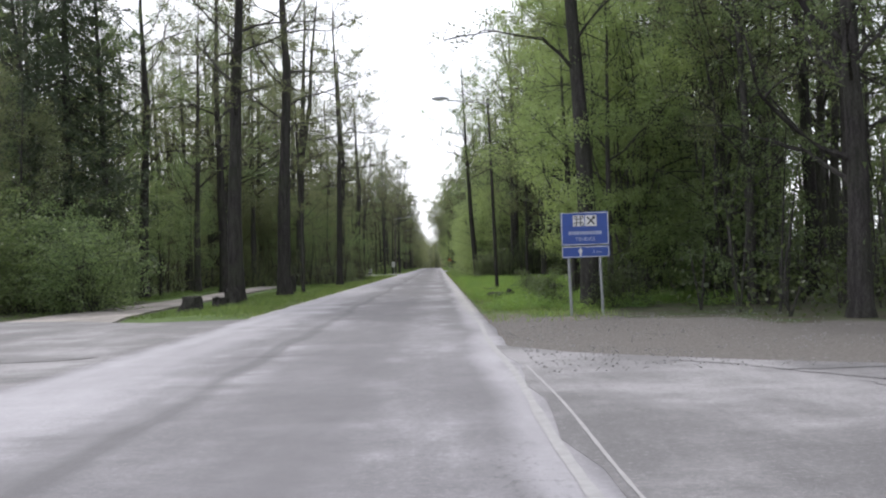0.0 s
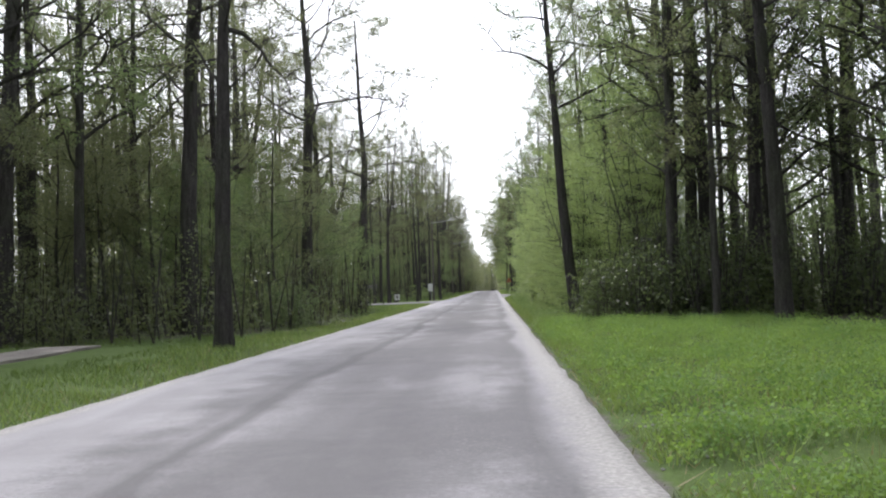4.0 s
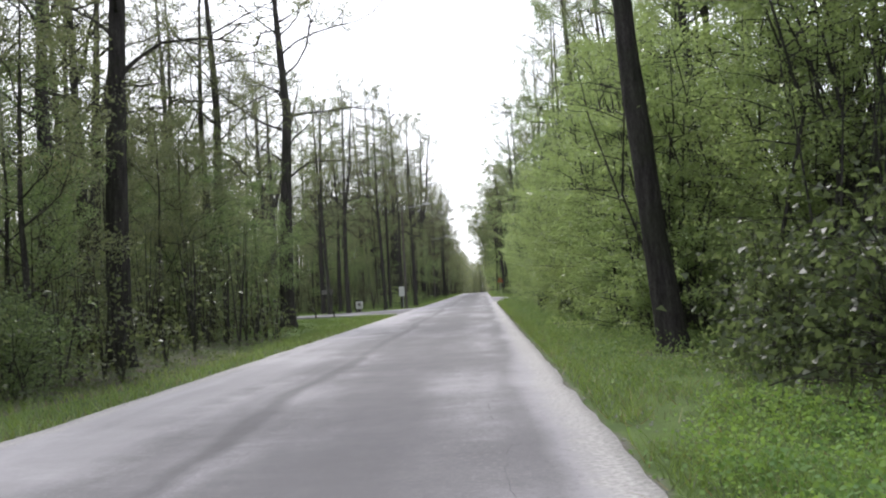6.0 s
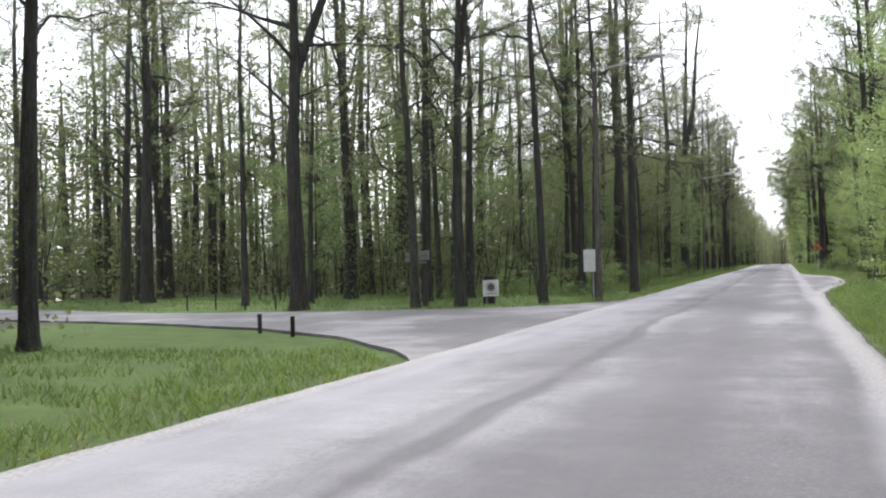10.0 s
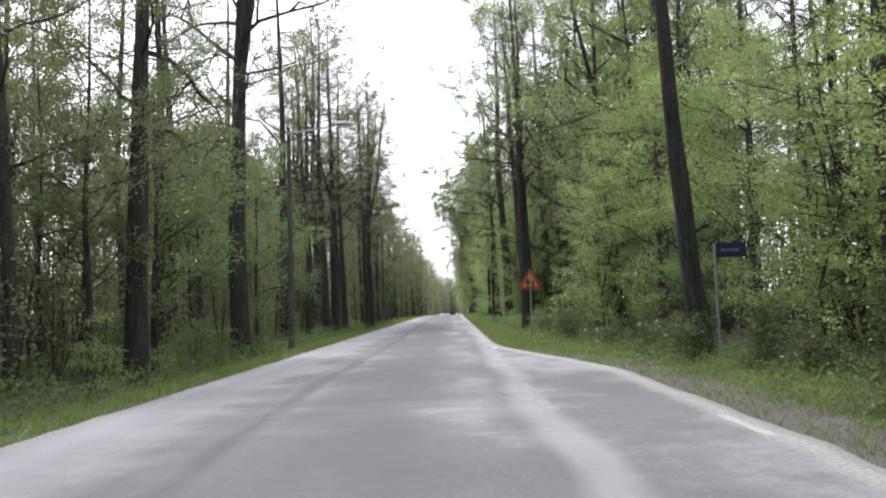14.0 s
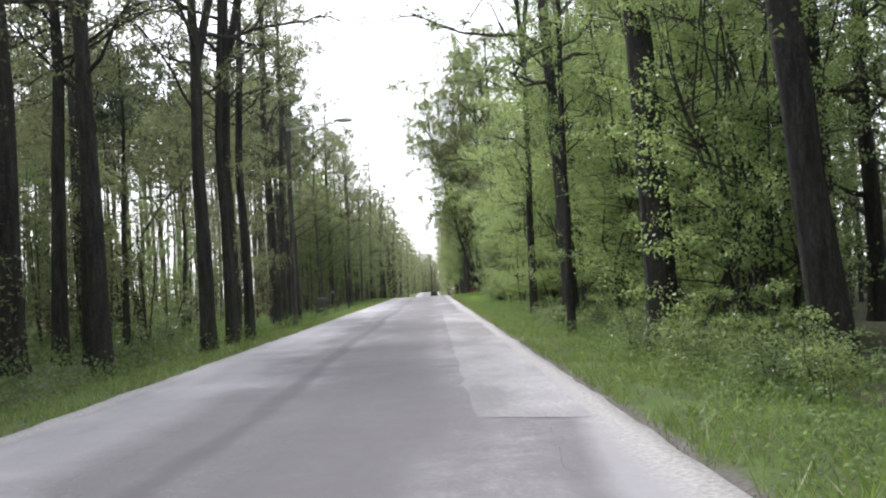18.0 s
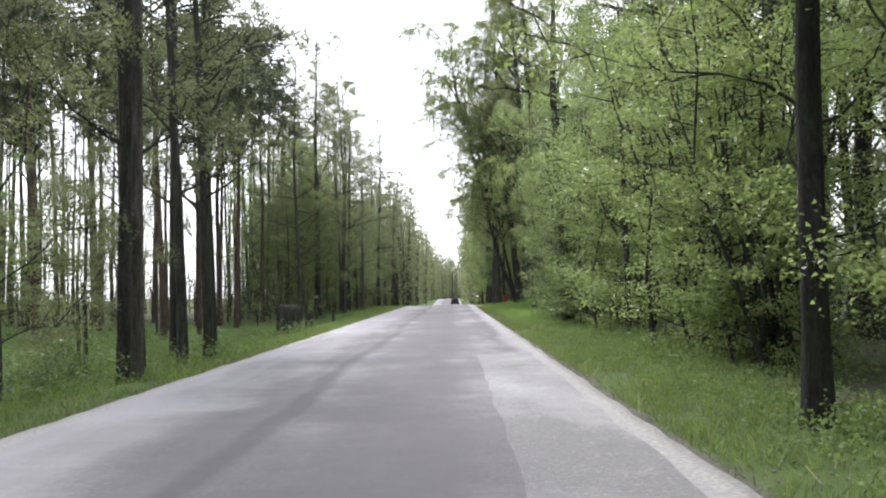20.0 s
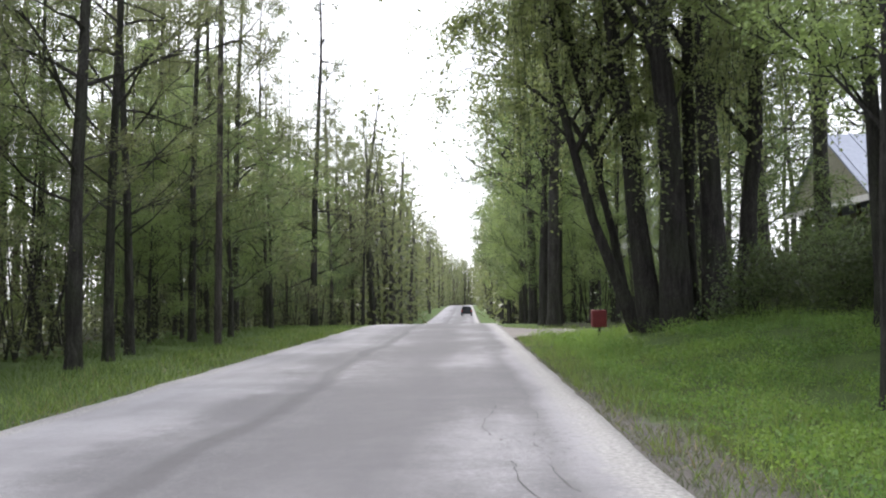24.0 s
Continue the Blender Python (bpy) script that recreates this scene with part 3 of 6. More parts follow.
def shrub(name, label, seed, height, width, stems, count, leaf, leaf_material, low=0.1, category="bush", rounded=1.0, simple=False, sprays=9):
    """A many-stemmed bush or sapling thicket, leafy from the ground."""
    rnd, rng = random.Random(seed), np.random.default_rng(seed)
    lv, lf, tips = [], [], []
    for k in range(stems):
        a, tilt = rnd.uniform(0, 6.28), rnd.uniform(0.05, 0.5)
        h = height * rnd.uniform(0.6, 1.0)
        root = Vector((rnd.gauss(0, 0.25), rnd.gauss(0, 0.25), -0.05)) * width * 0.4
        root.z = -0.05
        out = Vector((math.cos(a), math.sin(a), 0)) * width * 0.5 * tilt * 1.8
        path = [root + out * (g ** 1.5) + Vector((rnd.gauss(0, 0.03) * h, rnd.gauss(0, 0.03) * h, h * g)) for g in (0, 0.25, 0.5, 0.75, 1.0)]
        r = 0.005 * height + 0.005
        tube(lv, lf, path, [r, r * 0.8, r * 0.6, r * 0.4, 0.006], 5)
        for j in range(sprays):
            g = rnd.uniform(low, 1.0)
            i = min(3, int(g * 4))
            at = path[i].lerp(path[i + 1], g * 4 - i)
            b = rnd.uniform(0, 6.28)
            size = width * 0.5 * (0.25 + 0.75 * math.sin(math.pi * min(1, 0.2 + 0.8 * g)) ** rounded) * rnd.uniform(0.45, 1.0)
            tip = at + Vector((math.cos(b) * size, math.sin(b) * size, size * rnd.uniform(-0.1, 0.5)))
            tube(lv, lf, [at, at.lerp(tip, 0.5) + Vector((0, 0, 0.08 * size)), tip], [r * 0.4, r * 0.25, 0.004], 3)
            tips.append((*at, *tip))
    ends = np.array(tips)
    pick = rng.integers(0, len(ends), count)
    along = rng.uniform(0.45, 1.08, (count, 1))
    points = ends[pick, :3] * (1 - along) + ends[pick, 3:] * along + rng.normal(size=(count, 3)) * np.array([1, 1, 0.7]) * leaf * 1.8
    points = points[points[:, 2] > 0.04]
    ob = thing(name, label, category)
    tagged(link_mesh("stemwork", lv, lf, BARK_GREY, ob), kind="stuff")
    link_mesh("foliage", *leaves(points, rng, leaf, leaf * (0.85 if simple else 0.6), 0.35, simple), leaf_material, ob)
    return ob


def spruce_model(name, label, seed, height, girth, count, skirt=0.12, needle=0.36, wide=0.17):
    """A spruce: whorls of drooping boughs with side twigs and hanging needle sprays."""
    rnd, rng = random.Random(seed), np.random.default_rng(seed)
    tv, tf, lv, lf, strands = [], [], [], [], []
    tube(tv, tf, [Vector((0, 0, height * g)) for g in (0, 0.05, 0.4, 0.75, 1)], [girth * 1.3, girth, girth * 0.7, girth * 0.35, 0.02], 9)
    rings = 30
    for k in range(rings):
        f = skirt + (0.98 - skirt) * k / rings
        size = height * wide * (1 - f) ** 0.75 + 0.25
        for j in range(7):
            a = j * 0.9 + k * 0.7 + rnd.uniform(-0.3, 0.3)
            reach = size * rnd.uniform(0.55, 1.15)
            out, base = Vector((math.cos(a), math.sin(a), 0)), Vector((0, 0, f * height + rnd.uniform(-0.2, 0.2)))
            side = Vector((-out.y, out.x, 0))
            path = [base, base + out * reach * 0.35 + Vector((0, 0, -0.14 * reach)), base + out * reach * 0.7 + Vector((0, 0, -0.26 * reach)), base + out * reach + Vector((0, 0, -0.2 * reach))]
            tube(lv, lf, path, [0.035, 0.025, 0.015, 0.005], 3)
            for g in np.arange(0.2, 1.02, 0.13):
                i = min(2, int(g * 3))
                at = path[i].lerp(path[i + 1], g * 3 - i)
                for way in (-1, 1):
                    far = reach * rnd.uniform(0.16, 0.34) * (1.2 - 0.6 * g)
                    tip = at + out * far * 0.7 + side * way * far + Vector((0, 0, -far * rnd.uniform(0.3, 1.0)))
                    strands.append((*at, *tip, far + 0.15))
    ends = np.array(strands)
    pick, g = rng.choice(len(ends), count, p=ends[:, 6] / ends[:, 6].sum()), rng.uniform(0, 1.1, (count, 1))
    points = ends[pick, :3] + (ends[pick, 3:6] - ends[pick, :3]) * g + rng.normal(size=(count, 3)) * 0.05
    points[:, 2] -= np.abs(rng.normal(size=count)) * 0.16
    ob = thing(name, label, "tree")
    link_mesh("trunk", tv, tf, BARK_DARK, ob, True)
    tagged(link_mesh("boughwork", lv, lf, BARK_DARK, ob), kind="stuff")
    link_mesh("needles", *leaves(points, rng, needle, needle * 0.4, 0.6, True, 0.0), NEEDLES, ob)
    return ob


def birch_model(name, label, seed):
    """An old birch clump: several thick stems that fan out, arching limbs and long hanging twigs."""
    rnd, rng = random.Random(seed), np.random.default_rng(seed)
    ob = thing(name, label, "tree")
    lv, lf, strands = [], [], []
    for x, y, fan_x, fan_y, girth, height in ((-0.7, 0.8, -0.2, -0.02, 0.13, 21), (-0.6, 1.2, -0.15, 0.03, 0.11, 18), (-0.4, 0.3, -0.08, 0.02, 0.24, 24), (0.05, -0.2, -0.03, -0.05, 0.3, 26), (0.45, 0.3, 0.0, 0.06, 0.19, 23), (0.95, -0.2, -0.03, -0.02, 0.27, 25), (1.6, 0.2, 0.07, 0.04, 0.21, 23)):
        spine, drift = [], Vector((0, 0, 0))
        for k in range(15):
            f = k / 14
            drift += Vector((rnd.gauss(0, 0.07), rnd.gauss(0, 0.07), 0)) * min(1, 4 * f)
            spine.append(Vector((x + fan_x * height * f ** 0.85, y + fan_y * height * f ** 0.85, height * f - 0.1)) + drift)
        tv, tf = [], []
        tube(tv, tf, spine, [girth * (1.4 if k == 0 else 1.08 if k == 1 else 1 - 0.9 * (k / 14)) for k in range(15)], 11)
        link_mesh("trunk", tv, tf, BARK_DARK, ob, True)
        for k in range(28):
            f = 0.2 + 0.78 * (k + rnd.random()) / 28
            base = spine[int(f * 14)].lerp(spine[min(14, int(f * 14) + 1)], f * 14 % 1)
            a, size = rnd.uniform(0, 6.28), rnd.uniform(2.4, 6.2) * (1.05 - 0.3 * f)
            out = Vector((math.cos(a), math.sin(a), 0))
            path = [base]
            for j in range(1, 7):
                g = j / 6
                path.append(base + out * size * g + Vector((rnd.gauss(0, 0.12), rnd.gauss(0, 0.12), size * (1.7 * g - 1.2 * g * g))))
            r = 0.05 * size / 4
            tube(lv, lf, path, [r * q for q in (1.3, 1, 0.8, 0.6, 0.4, 0.25, 0.12)], 5)
            for j in range(15):
                g = 0.25 + 0.75 * rnd.random()
                i = min(5, int(g * 6))
                at = path[i].lerp(path[i + 1], g * 6 - i)
                way = Vector((rnd.gauss(0, 0.55), rnd.gauss(0, 0.55), 0)) + out * 0.35
                drop = rnd.uniform(0.8, 3.4)
                mid = at + way * 0.6 + Vector((0, 0, -0.12 * drop))
                tip = at + way * 0.95 + Vector((rnd.gauss(0, 0.08), rnd.gauss(0, 0.08), -drop))
                tube(lv, lf, [at, mid, tip], [0.012, 0.008, 0.004], 3)
                strands.append((*at, *mid, *tip))
    tagged(link_mesh("branchwork", lv, lf, BARK_DARK, ob), kind="stuff")
    ends, count = np.array(strands), 260000
    pick, g = rng.integers(0, len(ends), count), rng.uniform(0.1, 2.0, (count, 1))
    a, b, c = ends[pick, :3], ends[pick, 3:6], ends[pick, 6:]
    points = np.where(g < 1, a + (b - a) * g, b + (c - b) * (g - 1)) + rng.normal(size=(count, 3)) * 0.1
    points = points[points[:, 2] > 2.4]
    link_mesh("crown", *leaves(points, rng, 0.105, 0.07, 0.8, True), LEAF_BIRCH, ob)
    return ob


TALL = dict(height=21, girth=0.3, clear=0.34, limbs=22, reach=4.3, rise=0.7, twigs=9, count=13500, leaf=0.09, spread=0.2, bare=0.3, hang=0.2)
THIN = dict(height=18, girth=0.15, clear=0.22, limbs=24, reach=2.4, rise=0.55, twigs=6, count=10500, leaf=0.08, spread=0.15, bare=0.1, hang=0.25)
UNDER = dict(height=9.5, girth=0.1, clear=0.1, limbs=18, reach=2.6, rise=0.55, twigs=6, count=14500, leaf=0.08, spread=0.2, hang=0.3)
MODELS = {
    "tall_a": tree_model("broadleaf_tree", "tall dark-trunked broadleaf tree with thin spring foliage", "tree", 1, BARK_DARK, LEAF_OLIVE, **TALL),
    "tall_b": tree_model("broadleaf_tree", "tall forked dark-trunked tree with sparse olive leaves", "tree", 2, BARK_DARK, LEAF_OLIVE, **{**TALL, "fork": 0.42, "bare": 0.4, "count": 10000}),
    "tall_c": tree_model("broadleaf_tree", "tall dark tree with crooked limbs, half bare", "tree", 3, BARK_DARK, LEAF_OLIVE, **{**TALL, "reach": 4.2, "bare": 0.5, "limbs": 18, "clear": 0.3, "rise": 0.5, "count": 6500, "twigs": 14, "leaf": 0.09}),
    "tall_d": tree_model("broadleaf_tree", "tall grey-trunked tree with green spring crown", "tree", 4, BARK_GREY, LEAF_GREEN, **{**TALL, "clear": 0.28, "bare": 0.1, "count": 19000}),
    "park": tree_model("broadleaf_tree", "tall park tree in full olive spring leaf", "tree", 27, BARK_DARK, LEAF_OLIVE, **{**TALL, "clear": 0.2, "bare": 0.05, "count": 26000, "limbs": 26, "reach": 4.6}),
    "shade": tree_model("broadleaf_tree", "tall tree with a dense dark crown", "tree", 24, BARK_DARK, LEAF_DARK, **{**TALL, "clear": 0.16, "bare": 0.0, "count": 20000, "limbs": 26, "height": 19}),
    "maple": tree_model("maple", "young maple with bright fresh leaves", "tree", 25, BARK_DARK, LEAF_BRIGHT, **{**TALL, "clear": 0.2, "bare": 0.1, "count": 30000, "limbs": 24, "height": 15, "girth": 0.2, "reach": 3.6, "leaf": 0.085}),
    "lean": tree_model("leaning_tree", "dark thick tree trunk leaning out of the forest edge", "tree", 5, BARK_DARK, LEAF_GREEN, **{**TALL, "lean": -0.085, "height": 20, "clear": 0.45}),
    "thin_a": tree_model("slender_tree", "slender alder with short branches and olive leaves", "tree", 6, BARK_GREY, LEAF_OLIVE, **THIN),
    "thin_b": tree_model("slender_tree", "slender young tree with light green leaves", "tree", 7, BARK_DARK, LEAF_GREEN, **{**THIN, "reach": 1.8, "fork": 0.5}),
    "thin_c": tree_model("slender_tree", "slender dark tree with a nearly bare twiggy top", "tree", 22, BARK_DARK, LEAF_OLIVE, **{**THIN, "count": 3200, "twigs": 11, "bare": 0.45, "leaf": 0.1, "clear": 0.36}),
    "alder": tree_model("slender_tree", "slender alder in full light olive leaf", "tree", 26, BARK_GREY, LEAF_OLIVE, **{**THIN, "count": 20000, "reach": 2.8, "clear": 0.14, "bare": 0.0, "leaf": 0.068}),
    "alder_b": tree_model("slender_tree", "young alder full of light green spring leaves", "tree", 28, BARK_GREY, LEAF_BRIGHT, **{**THIN, "height": 13, "girth": 0.11, "count": 34000, "reach": 2.9, "clear": 0.1, "bare": 0.0, "leaf": 0.065, "twigs": 8}),
    "under_a": tree_model("young_tree", "young understorey tree with olive spring leaves", "tree", 8, BARK_GREY, LEAF_OLIVE, **UNDER),
    "under_b": tree_model("young_tree", "young understorey tree with green leaves", "tree", 9, BARK_GREY, LEAF_GREEN, **{**UNDER, "height": 7.5}),
    "under_c": tree_model("young_tree", "young forest-edge tree with fresh bright leaves", "tree", 10, BARK_GREY, LEAF_BRIGHT, **{**UNDER, "count": 24000, "leaf": 0.068, "twigs": 8}),
    "wall_a": shrub("edge_thicket", "dense leafy thicket at the forest edge", 11, 9.5, 4.2, 20, 38000, 0.06, LEAF_GREEN, 0.03, "bush", 0.5, True, 13),
    "wall_b": shrub("edge_thicket", "tall thicket with fresh bright leaves", 12, 8.0, 4.0, 19, 36000, 0.06, LEAF_BRIGHT, 0.03, "bush", 0.5, True, 13),
    "bush_a": shrub("bush", "rounded leafy bush on the verge", 13, 2.6, 2.6, 14, 4200, 0.07, LEAF_GREEN, simple=True),
    "bush_b": shrub("bush", "low tangled bush with dull leaves", 14, 1.6, 2.2, 12, 2600, 0.07, LEAF_DARK, simple=True),
    "sapling": shrub("sapling", "thin leafy sapling at the wood's edge", 15, 3.2, 1.6, 4, 1500, 0.075, LEAF_BRIGHT, 0.2, "sapling", simple=True),
    "park_bush": shrub("bush", "big rounded bush at the edge of the park", 23, 4.6, 5.2, 24, 13000, 0.1, LEAF_GREEN, 0.03, "bush", 0.5, True, 12),
    "spruce": spruce_model("spruce", "dark spruce with drooping boughs", 16, 25, 0.26, 60000, needle=0.2, wide=0.19),
    "spruce_b": spruce_model("spruce", "narrow dark spruce in the wood", 17, 15, 0.15, 14000, 0.05, 0.19),
    "pine": tree_model("pine", "straight bare pine trunk with high crown", "tree", 18, BARK_PINE, NEEDLES, height=20, girth=0.17, clear=0.68, limbs=12, reach=2.0, rise=0.3, twigs=7, count=2200, leaf=0.24, spread=0.25),
    "birch": birch_model("birch", "old weeping birch with many steep stems", 19),
    "larch": tree_model("larch", "tall bare-topped larch with short level branches", "tree", 20, BARK_DARK, LEAF_OLIVE, height=20.5, girth=0.2, clear=0.1, limbs=46, reach=1.5, rise=0.05, twigs=8, count=3000, leaf=0.1, spread=0.12, bare=0.3),
}
used = set()


def plant(kind, x, y, size=1.0, girth=None, turn=None, group="forest trees", sink=0.06):
    """Puts a tree of that kind at a place. girth: how much thicker than tall its size makes it."""
    g = size if girth is None else girth
    turn = plant_turns.uniform(0, 360) if turn is None else turn
    m = pose(x, y, ground_z(x, y) - sink, 0, 0, turn) @ Matrix.Diagonal((g, g, size, 1))
    ob = MODELS[kind]
    if kind in used:
        first = ob.scale
        return copy_thing(ob, m @ Matrix.Diagonal((1 / first.x, 1 / first.y, 1 / first.z, 1)))
    used.add(kind)
    ob.matrix_basis = m
    return tagged(ob, group=group)


plant_turns = random.Random(7)

# ---- trees that stand singly along the road: kind, x, y, thickness ----
LEFT_TREES = [
    ("tall_b", -8.6, 40.2, 0.75), ("tall_a", -7.6, 46.8, 0.75), ("tall_c", -12.9, 56.5, 0.64), ("tall_a", -15.8, 50, 0.6), ("tall_d", -17, 74, 0.8), ("tall_b", -11.2, 77, 0.8),
    ("tall_c", -6.9, 66.7, 0.5), ("thin_a", -7.3, 51.2, 0.2), ("tall_a", -8.9, 87.5, 0.66), ("tall_b", -17.3, 106, 0.7), ("tall_a", -9.4, 109.8, 0.8), ("tall_c", -12.9, 110.3, 0.7),
    ("tall_a", -13.4, 110.9, 0.5), ("thin_a", -12.5, 140.5, 0.35), ("tall_c", -13.8, 145, 0.45), ("tall_a", -13.8, 123.5, 0.4), ("tall_b", -16.5, 139, 0.65), ("tall_c", -6.9, 146, 0.3),
    ("tall_a", -7.9, 141.3, 0.32), ("tall_b", -11, 141.2, 0.45), ("thin_a", -20.7, 142, 0.3), ("tall_a", -12.6, 147, 0.4), ("thin_a", -14.4, 148, 0.3), ("tall_a", -6.0, 150, 0.42),
    ("tall_c", -8.4, 150.4, 0.36), ("thin_b", -9.2, 153, 0.35), ("tall_c", -8.6, 163, 0.6), ("tall_c", -9.8, 168.5, 0.55), ("tall_a", -12, 175, 0.5), ("tall_a", -15, 188, 0.4),
    ("tall_c", -11, 203, 0.5), ("tall_b", -7.7, 189.8, 0.75), ("tall_c", -7.5, 211, 0.48), ("tall_b", -7.0, 212, 0.42), ("thin_c", -9.3, 222.5, 0.4), ("tall_c", -8.6, 222.7, 0.45),
    ("tall_b", -6.4, 225, 0.46), ("thin_c", -6.2, 227, 0.3), ("tall_c", -9.3, 220, 0.6), ("tall_c", -7.5, 220.2, 0.48), ("tall_b", -6.5, 228.4, 0.43), ("thin_c", -6.5, 231, 0.36),
    ("tall_a", -12, 231.4, 0.7), ("tall_a", -7.7, 243.4, 0.5), ("thin_a", -6.9, 240.5, 0.3), ("thin_a", -8.1, 248.4, 0.34), ("thin_a", -7.5, 248.9, 0.34), ("tall_a", -9.4, 252, 0.38),
    ("tall_a", -8.6, 253.4, 0.38), ("tall_a", -9.8, 286, 0.49), ("alder", -8.6, 291, 0.26), ("alder", -8.3, 288.4, 0.34), ("alder", -11, 309.4, 0.35), ("alder", -10.5, 310.4, 0.35),
    ("larch", -8.2, 318, 0.42),
]
RIGHT_TREES = [
    ("tall_a", 4.75, 27, 0.6), ("lean", 3.8, 81.8, 0.55), ("tall_a", 4.5, 162.1, 0.5), ("lean", 4.6, 158.9, 0.5), ("lean", 5.4, 176.7, 0.5),
    ("tall_a", 4.0, 204, 0.4), ("tall_a", 3.5, 201, 0.46), ("lean", 4.6, 212, 0.52), ("tall_a", 3.7, 217, 0.62), ("tall_d", 3.4, 226, 0.49), ("thin_b", 3.0, 231.7, 0.3),
    ("tall_a", 6.2, 216, 0.6), ("thin_b", 2.9, 222.7, 0.22), ("tall_a", 3.9, 258.4, 0.46), ("maple", 4.5, 279.4, 0.34), ("maple", 7.2, 285.6, 0.36), 
    ("tall_c", 6.8, 76, 0.5), ("tall_a", 8.2, 68, 0.5), ("tall_b", 9.4, 61, 0.5), ("maple", 9.4, 52, 0.4), ("tall_d", 6.5, 90, 0.4), ("tall_c", 5.5, 118, 0.4),
    ("tall_a", 5.6, 97, 0.4), ("tall_d", 5.3, 107, 0.45), ("tall_a", 5.9, 116, 0.42), ("tall_d", 5.5, 126, 0.45), ("tall_b", 5.7, 136, 0.42),
    ("tall_c", 7.5, 150, 0.45), ("tall_b", 6.8, 168, 0.5), ("tall_d", 7.0, 187, 0.5), ("thin_b", 6.2, 193, 0.3),
]
THICK = {"tall_a": 0.6, "tall_b": 0.6, "tall_c": 0.6, "tall_d": 0.6, "lean": 0.6, "maple": 0.4, "thin_a": 0.3, "thin_b": 0.3, "thin_c": 0.3, "alder": 0.3, "larch": 0.4}
taken = []
sizes = random.Random(21)
for kind, x, y, thick in LEFT_TREES + RIGHT_TREES:
    g = thick / THICK[kind]
    plant(kind, x, y, min(1.15, max(0.85, 0.65 + 0.35 * g)) * sizes.uniform(0.92, 1.08), g, turn=sizes.uniform(-25, 25) if kind == "lean" else None, group="roadside trees")
    taken.append((x, y))
plant("birch", 5.2, 293.0, 1.0, 1.15, turn=0, group="roadside trees")
plant("spruce", -18.4, 46.5, 1.05, 1.05)
plant("spruce", -27, 58, 0.85, 0.85)
for x, y, s in ((-22.5, 263, 0.8), (-24.5, 266, 0.9), (-9.4, 243.4, 0.5), (-8.8, 240.8, 0.45)):
    plant("bush_a", x, y, s, s * 1.2, group="verge bushes")


def between(value, table):
    for (a, u), (b, v) in zip(table, table[1:]):
        if a <= value <= b:
            return u + (v - u) * (value - a) / (b - a)
    return table[0][1] if value < table[0][0] else table[-1][1]


def free(x, y, room):
    """Whether a tree may stand here: off roads, paths, lawns and houses, and clear of other trunks."""
    if LEFT_EDGE - 1.4 < x < right_edge(y) + 1.2:
        return False
    if x < 0:
        if y < 28 and x > -70 or (30 < y < 71 and -15.2 < x < -9.6):
            return False
        near = between(x, [(-60, 143), (-30, 135), (-17.6, 131.4), (-8.5, 126.4), (-5, 121.5)])
        far = between(x, [(-60, 148), (-30, 140.5), (-14, 136.6), (-7.2, 138.9), (-5, 145)])
        if near - 1.2 < y < far + 1.0 or (112 < y < 124 and x > -13) or (28 < y < 70 and x > -9):
            return False
    else:
        if y < max(13.0, 25 - 0.9 * (x - 2)) or (27 < y < 71.5 and x < 9.5) or (262 < y < 302 and x < 9.5) or (268 < y < 322 and 8.5 < x < 30) or (296 < y < 309 and x < 10):
            return False
    return all((x - a) ** 2 + (y - b) ** 2 > room * room for a, b in taken)


def fill(seed, kinds, y0, y1, x0, x1, count, room, low=0.85, high=1.15, slim=1.0, near_road=1.0):
    """Scatters trees over a strip; near_road above 1 draws them towards x0."""
    rnd = random.Random(seed)
    left = count
    for _ in range(count * 12):
        x, y = x0 + (x1 - x0) * rnd.random() ** near_road, rnd.uniform(y0, y1)
        if left and free(x, y, room):
            s = rnd.uniform(low, high)
            plant(rnd.choice(kinds), x, y, s, s * slim * rnd.uniform(0.85, 1.1))
            taken.append((x, y))
            left -= 1


# forest-edge thickets, set along the verge
edge = random.Random(5)
for k in range(23):
    y = 79.5 + k * 2.55
    plant("wall_b" if 1 < k < 7 else edge.choice(("wall_b", "wall_a", "wall_b")), (6.6 if k < 2 else 4.75) + edge.uniform(-0.35, 0.45), y, edge.uniform(0.85, 1.2), edge.uniform(0.9, 1.1), group="edge thicket")
    if k % 2:
        plant("under_c", 7.4 + edge.uniform(-0.5, 0.8), y + 0.8, edge.uniform(1.1, 1.5), 1.2, group="edge thicket")
for k in range(17):
    y = 146.5 + k * 2.7
    x = right_edge(y) + (3.1 if y < 156 else 2.5 if y < 178 else 4.2) + edge.uniform(-0.3, 0.6)
    if 167 < y < 177.5:
        x += 1.9
    plant(edge.choice(("wall_b", "wall_a", "under_c")), x, y, edge.uniform(0.7, 0.95), edge.uniform(0.8, 1.0), group="edge thicket")
for k in range(13):
    y = 227.5 + k * 2.6
    if k % 4 == 2:
        continue
    plant(edge.choice(("wall_b", "under_c", "wall_b")) if k < 11 else "wall_a", 4.5 + edge.uniform(-0.3, 0.6), y, edge.uniform(0.8, 1.05), edge.uniform(0.9, 1.1), group="edge thicket")
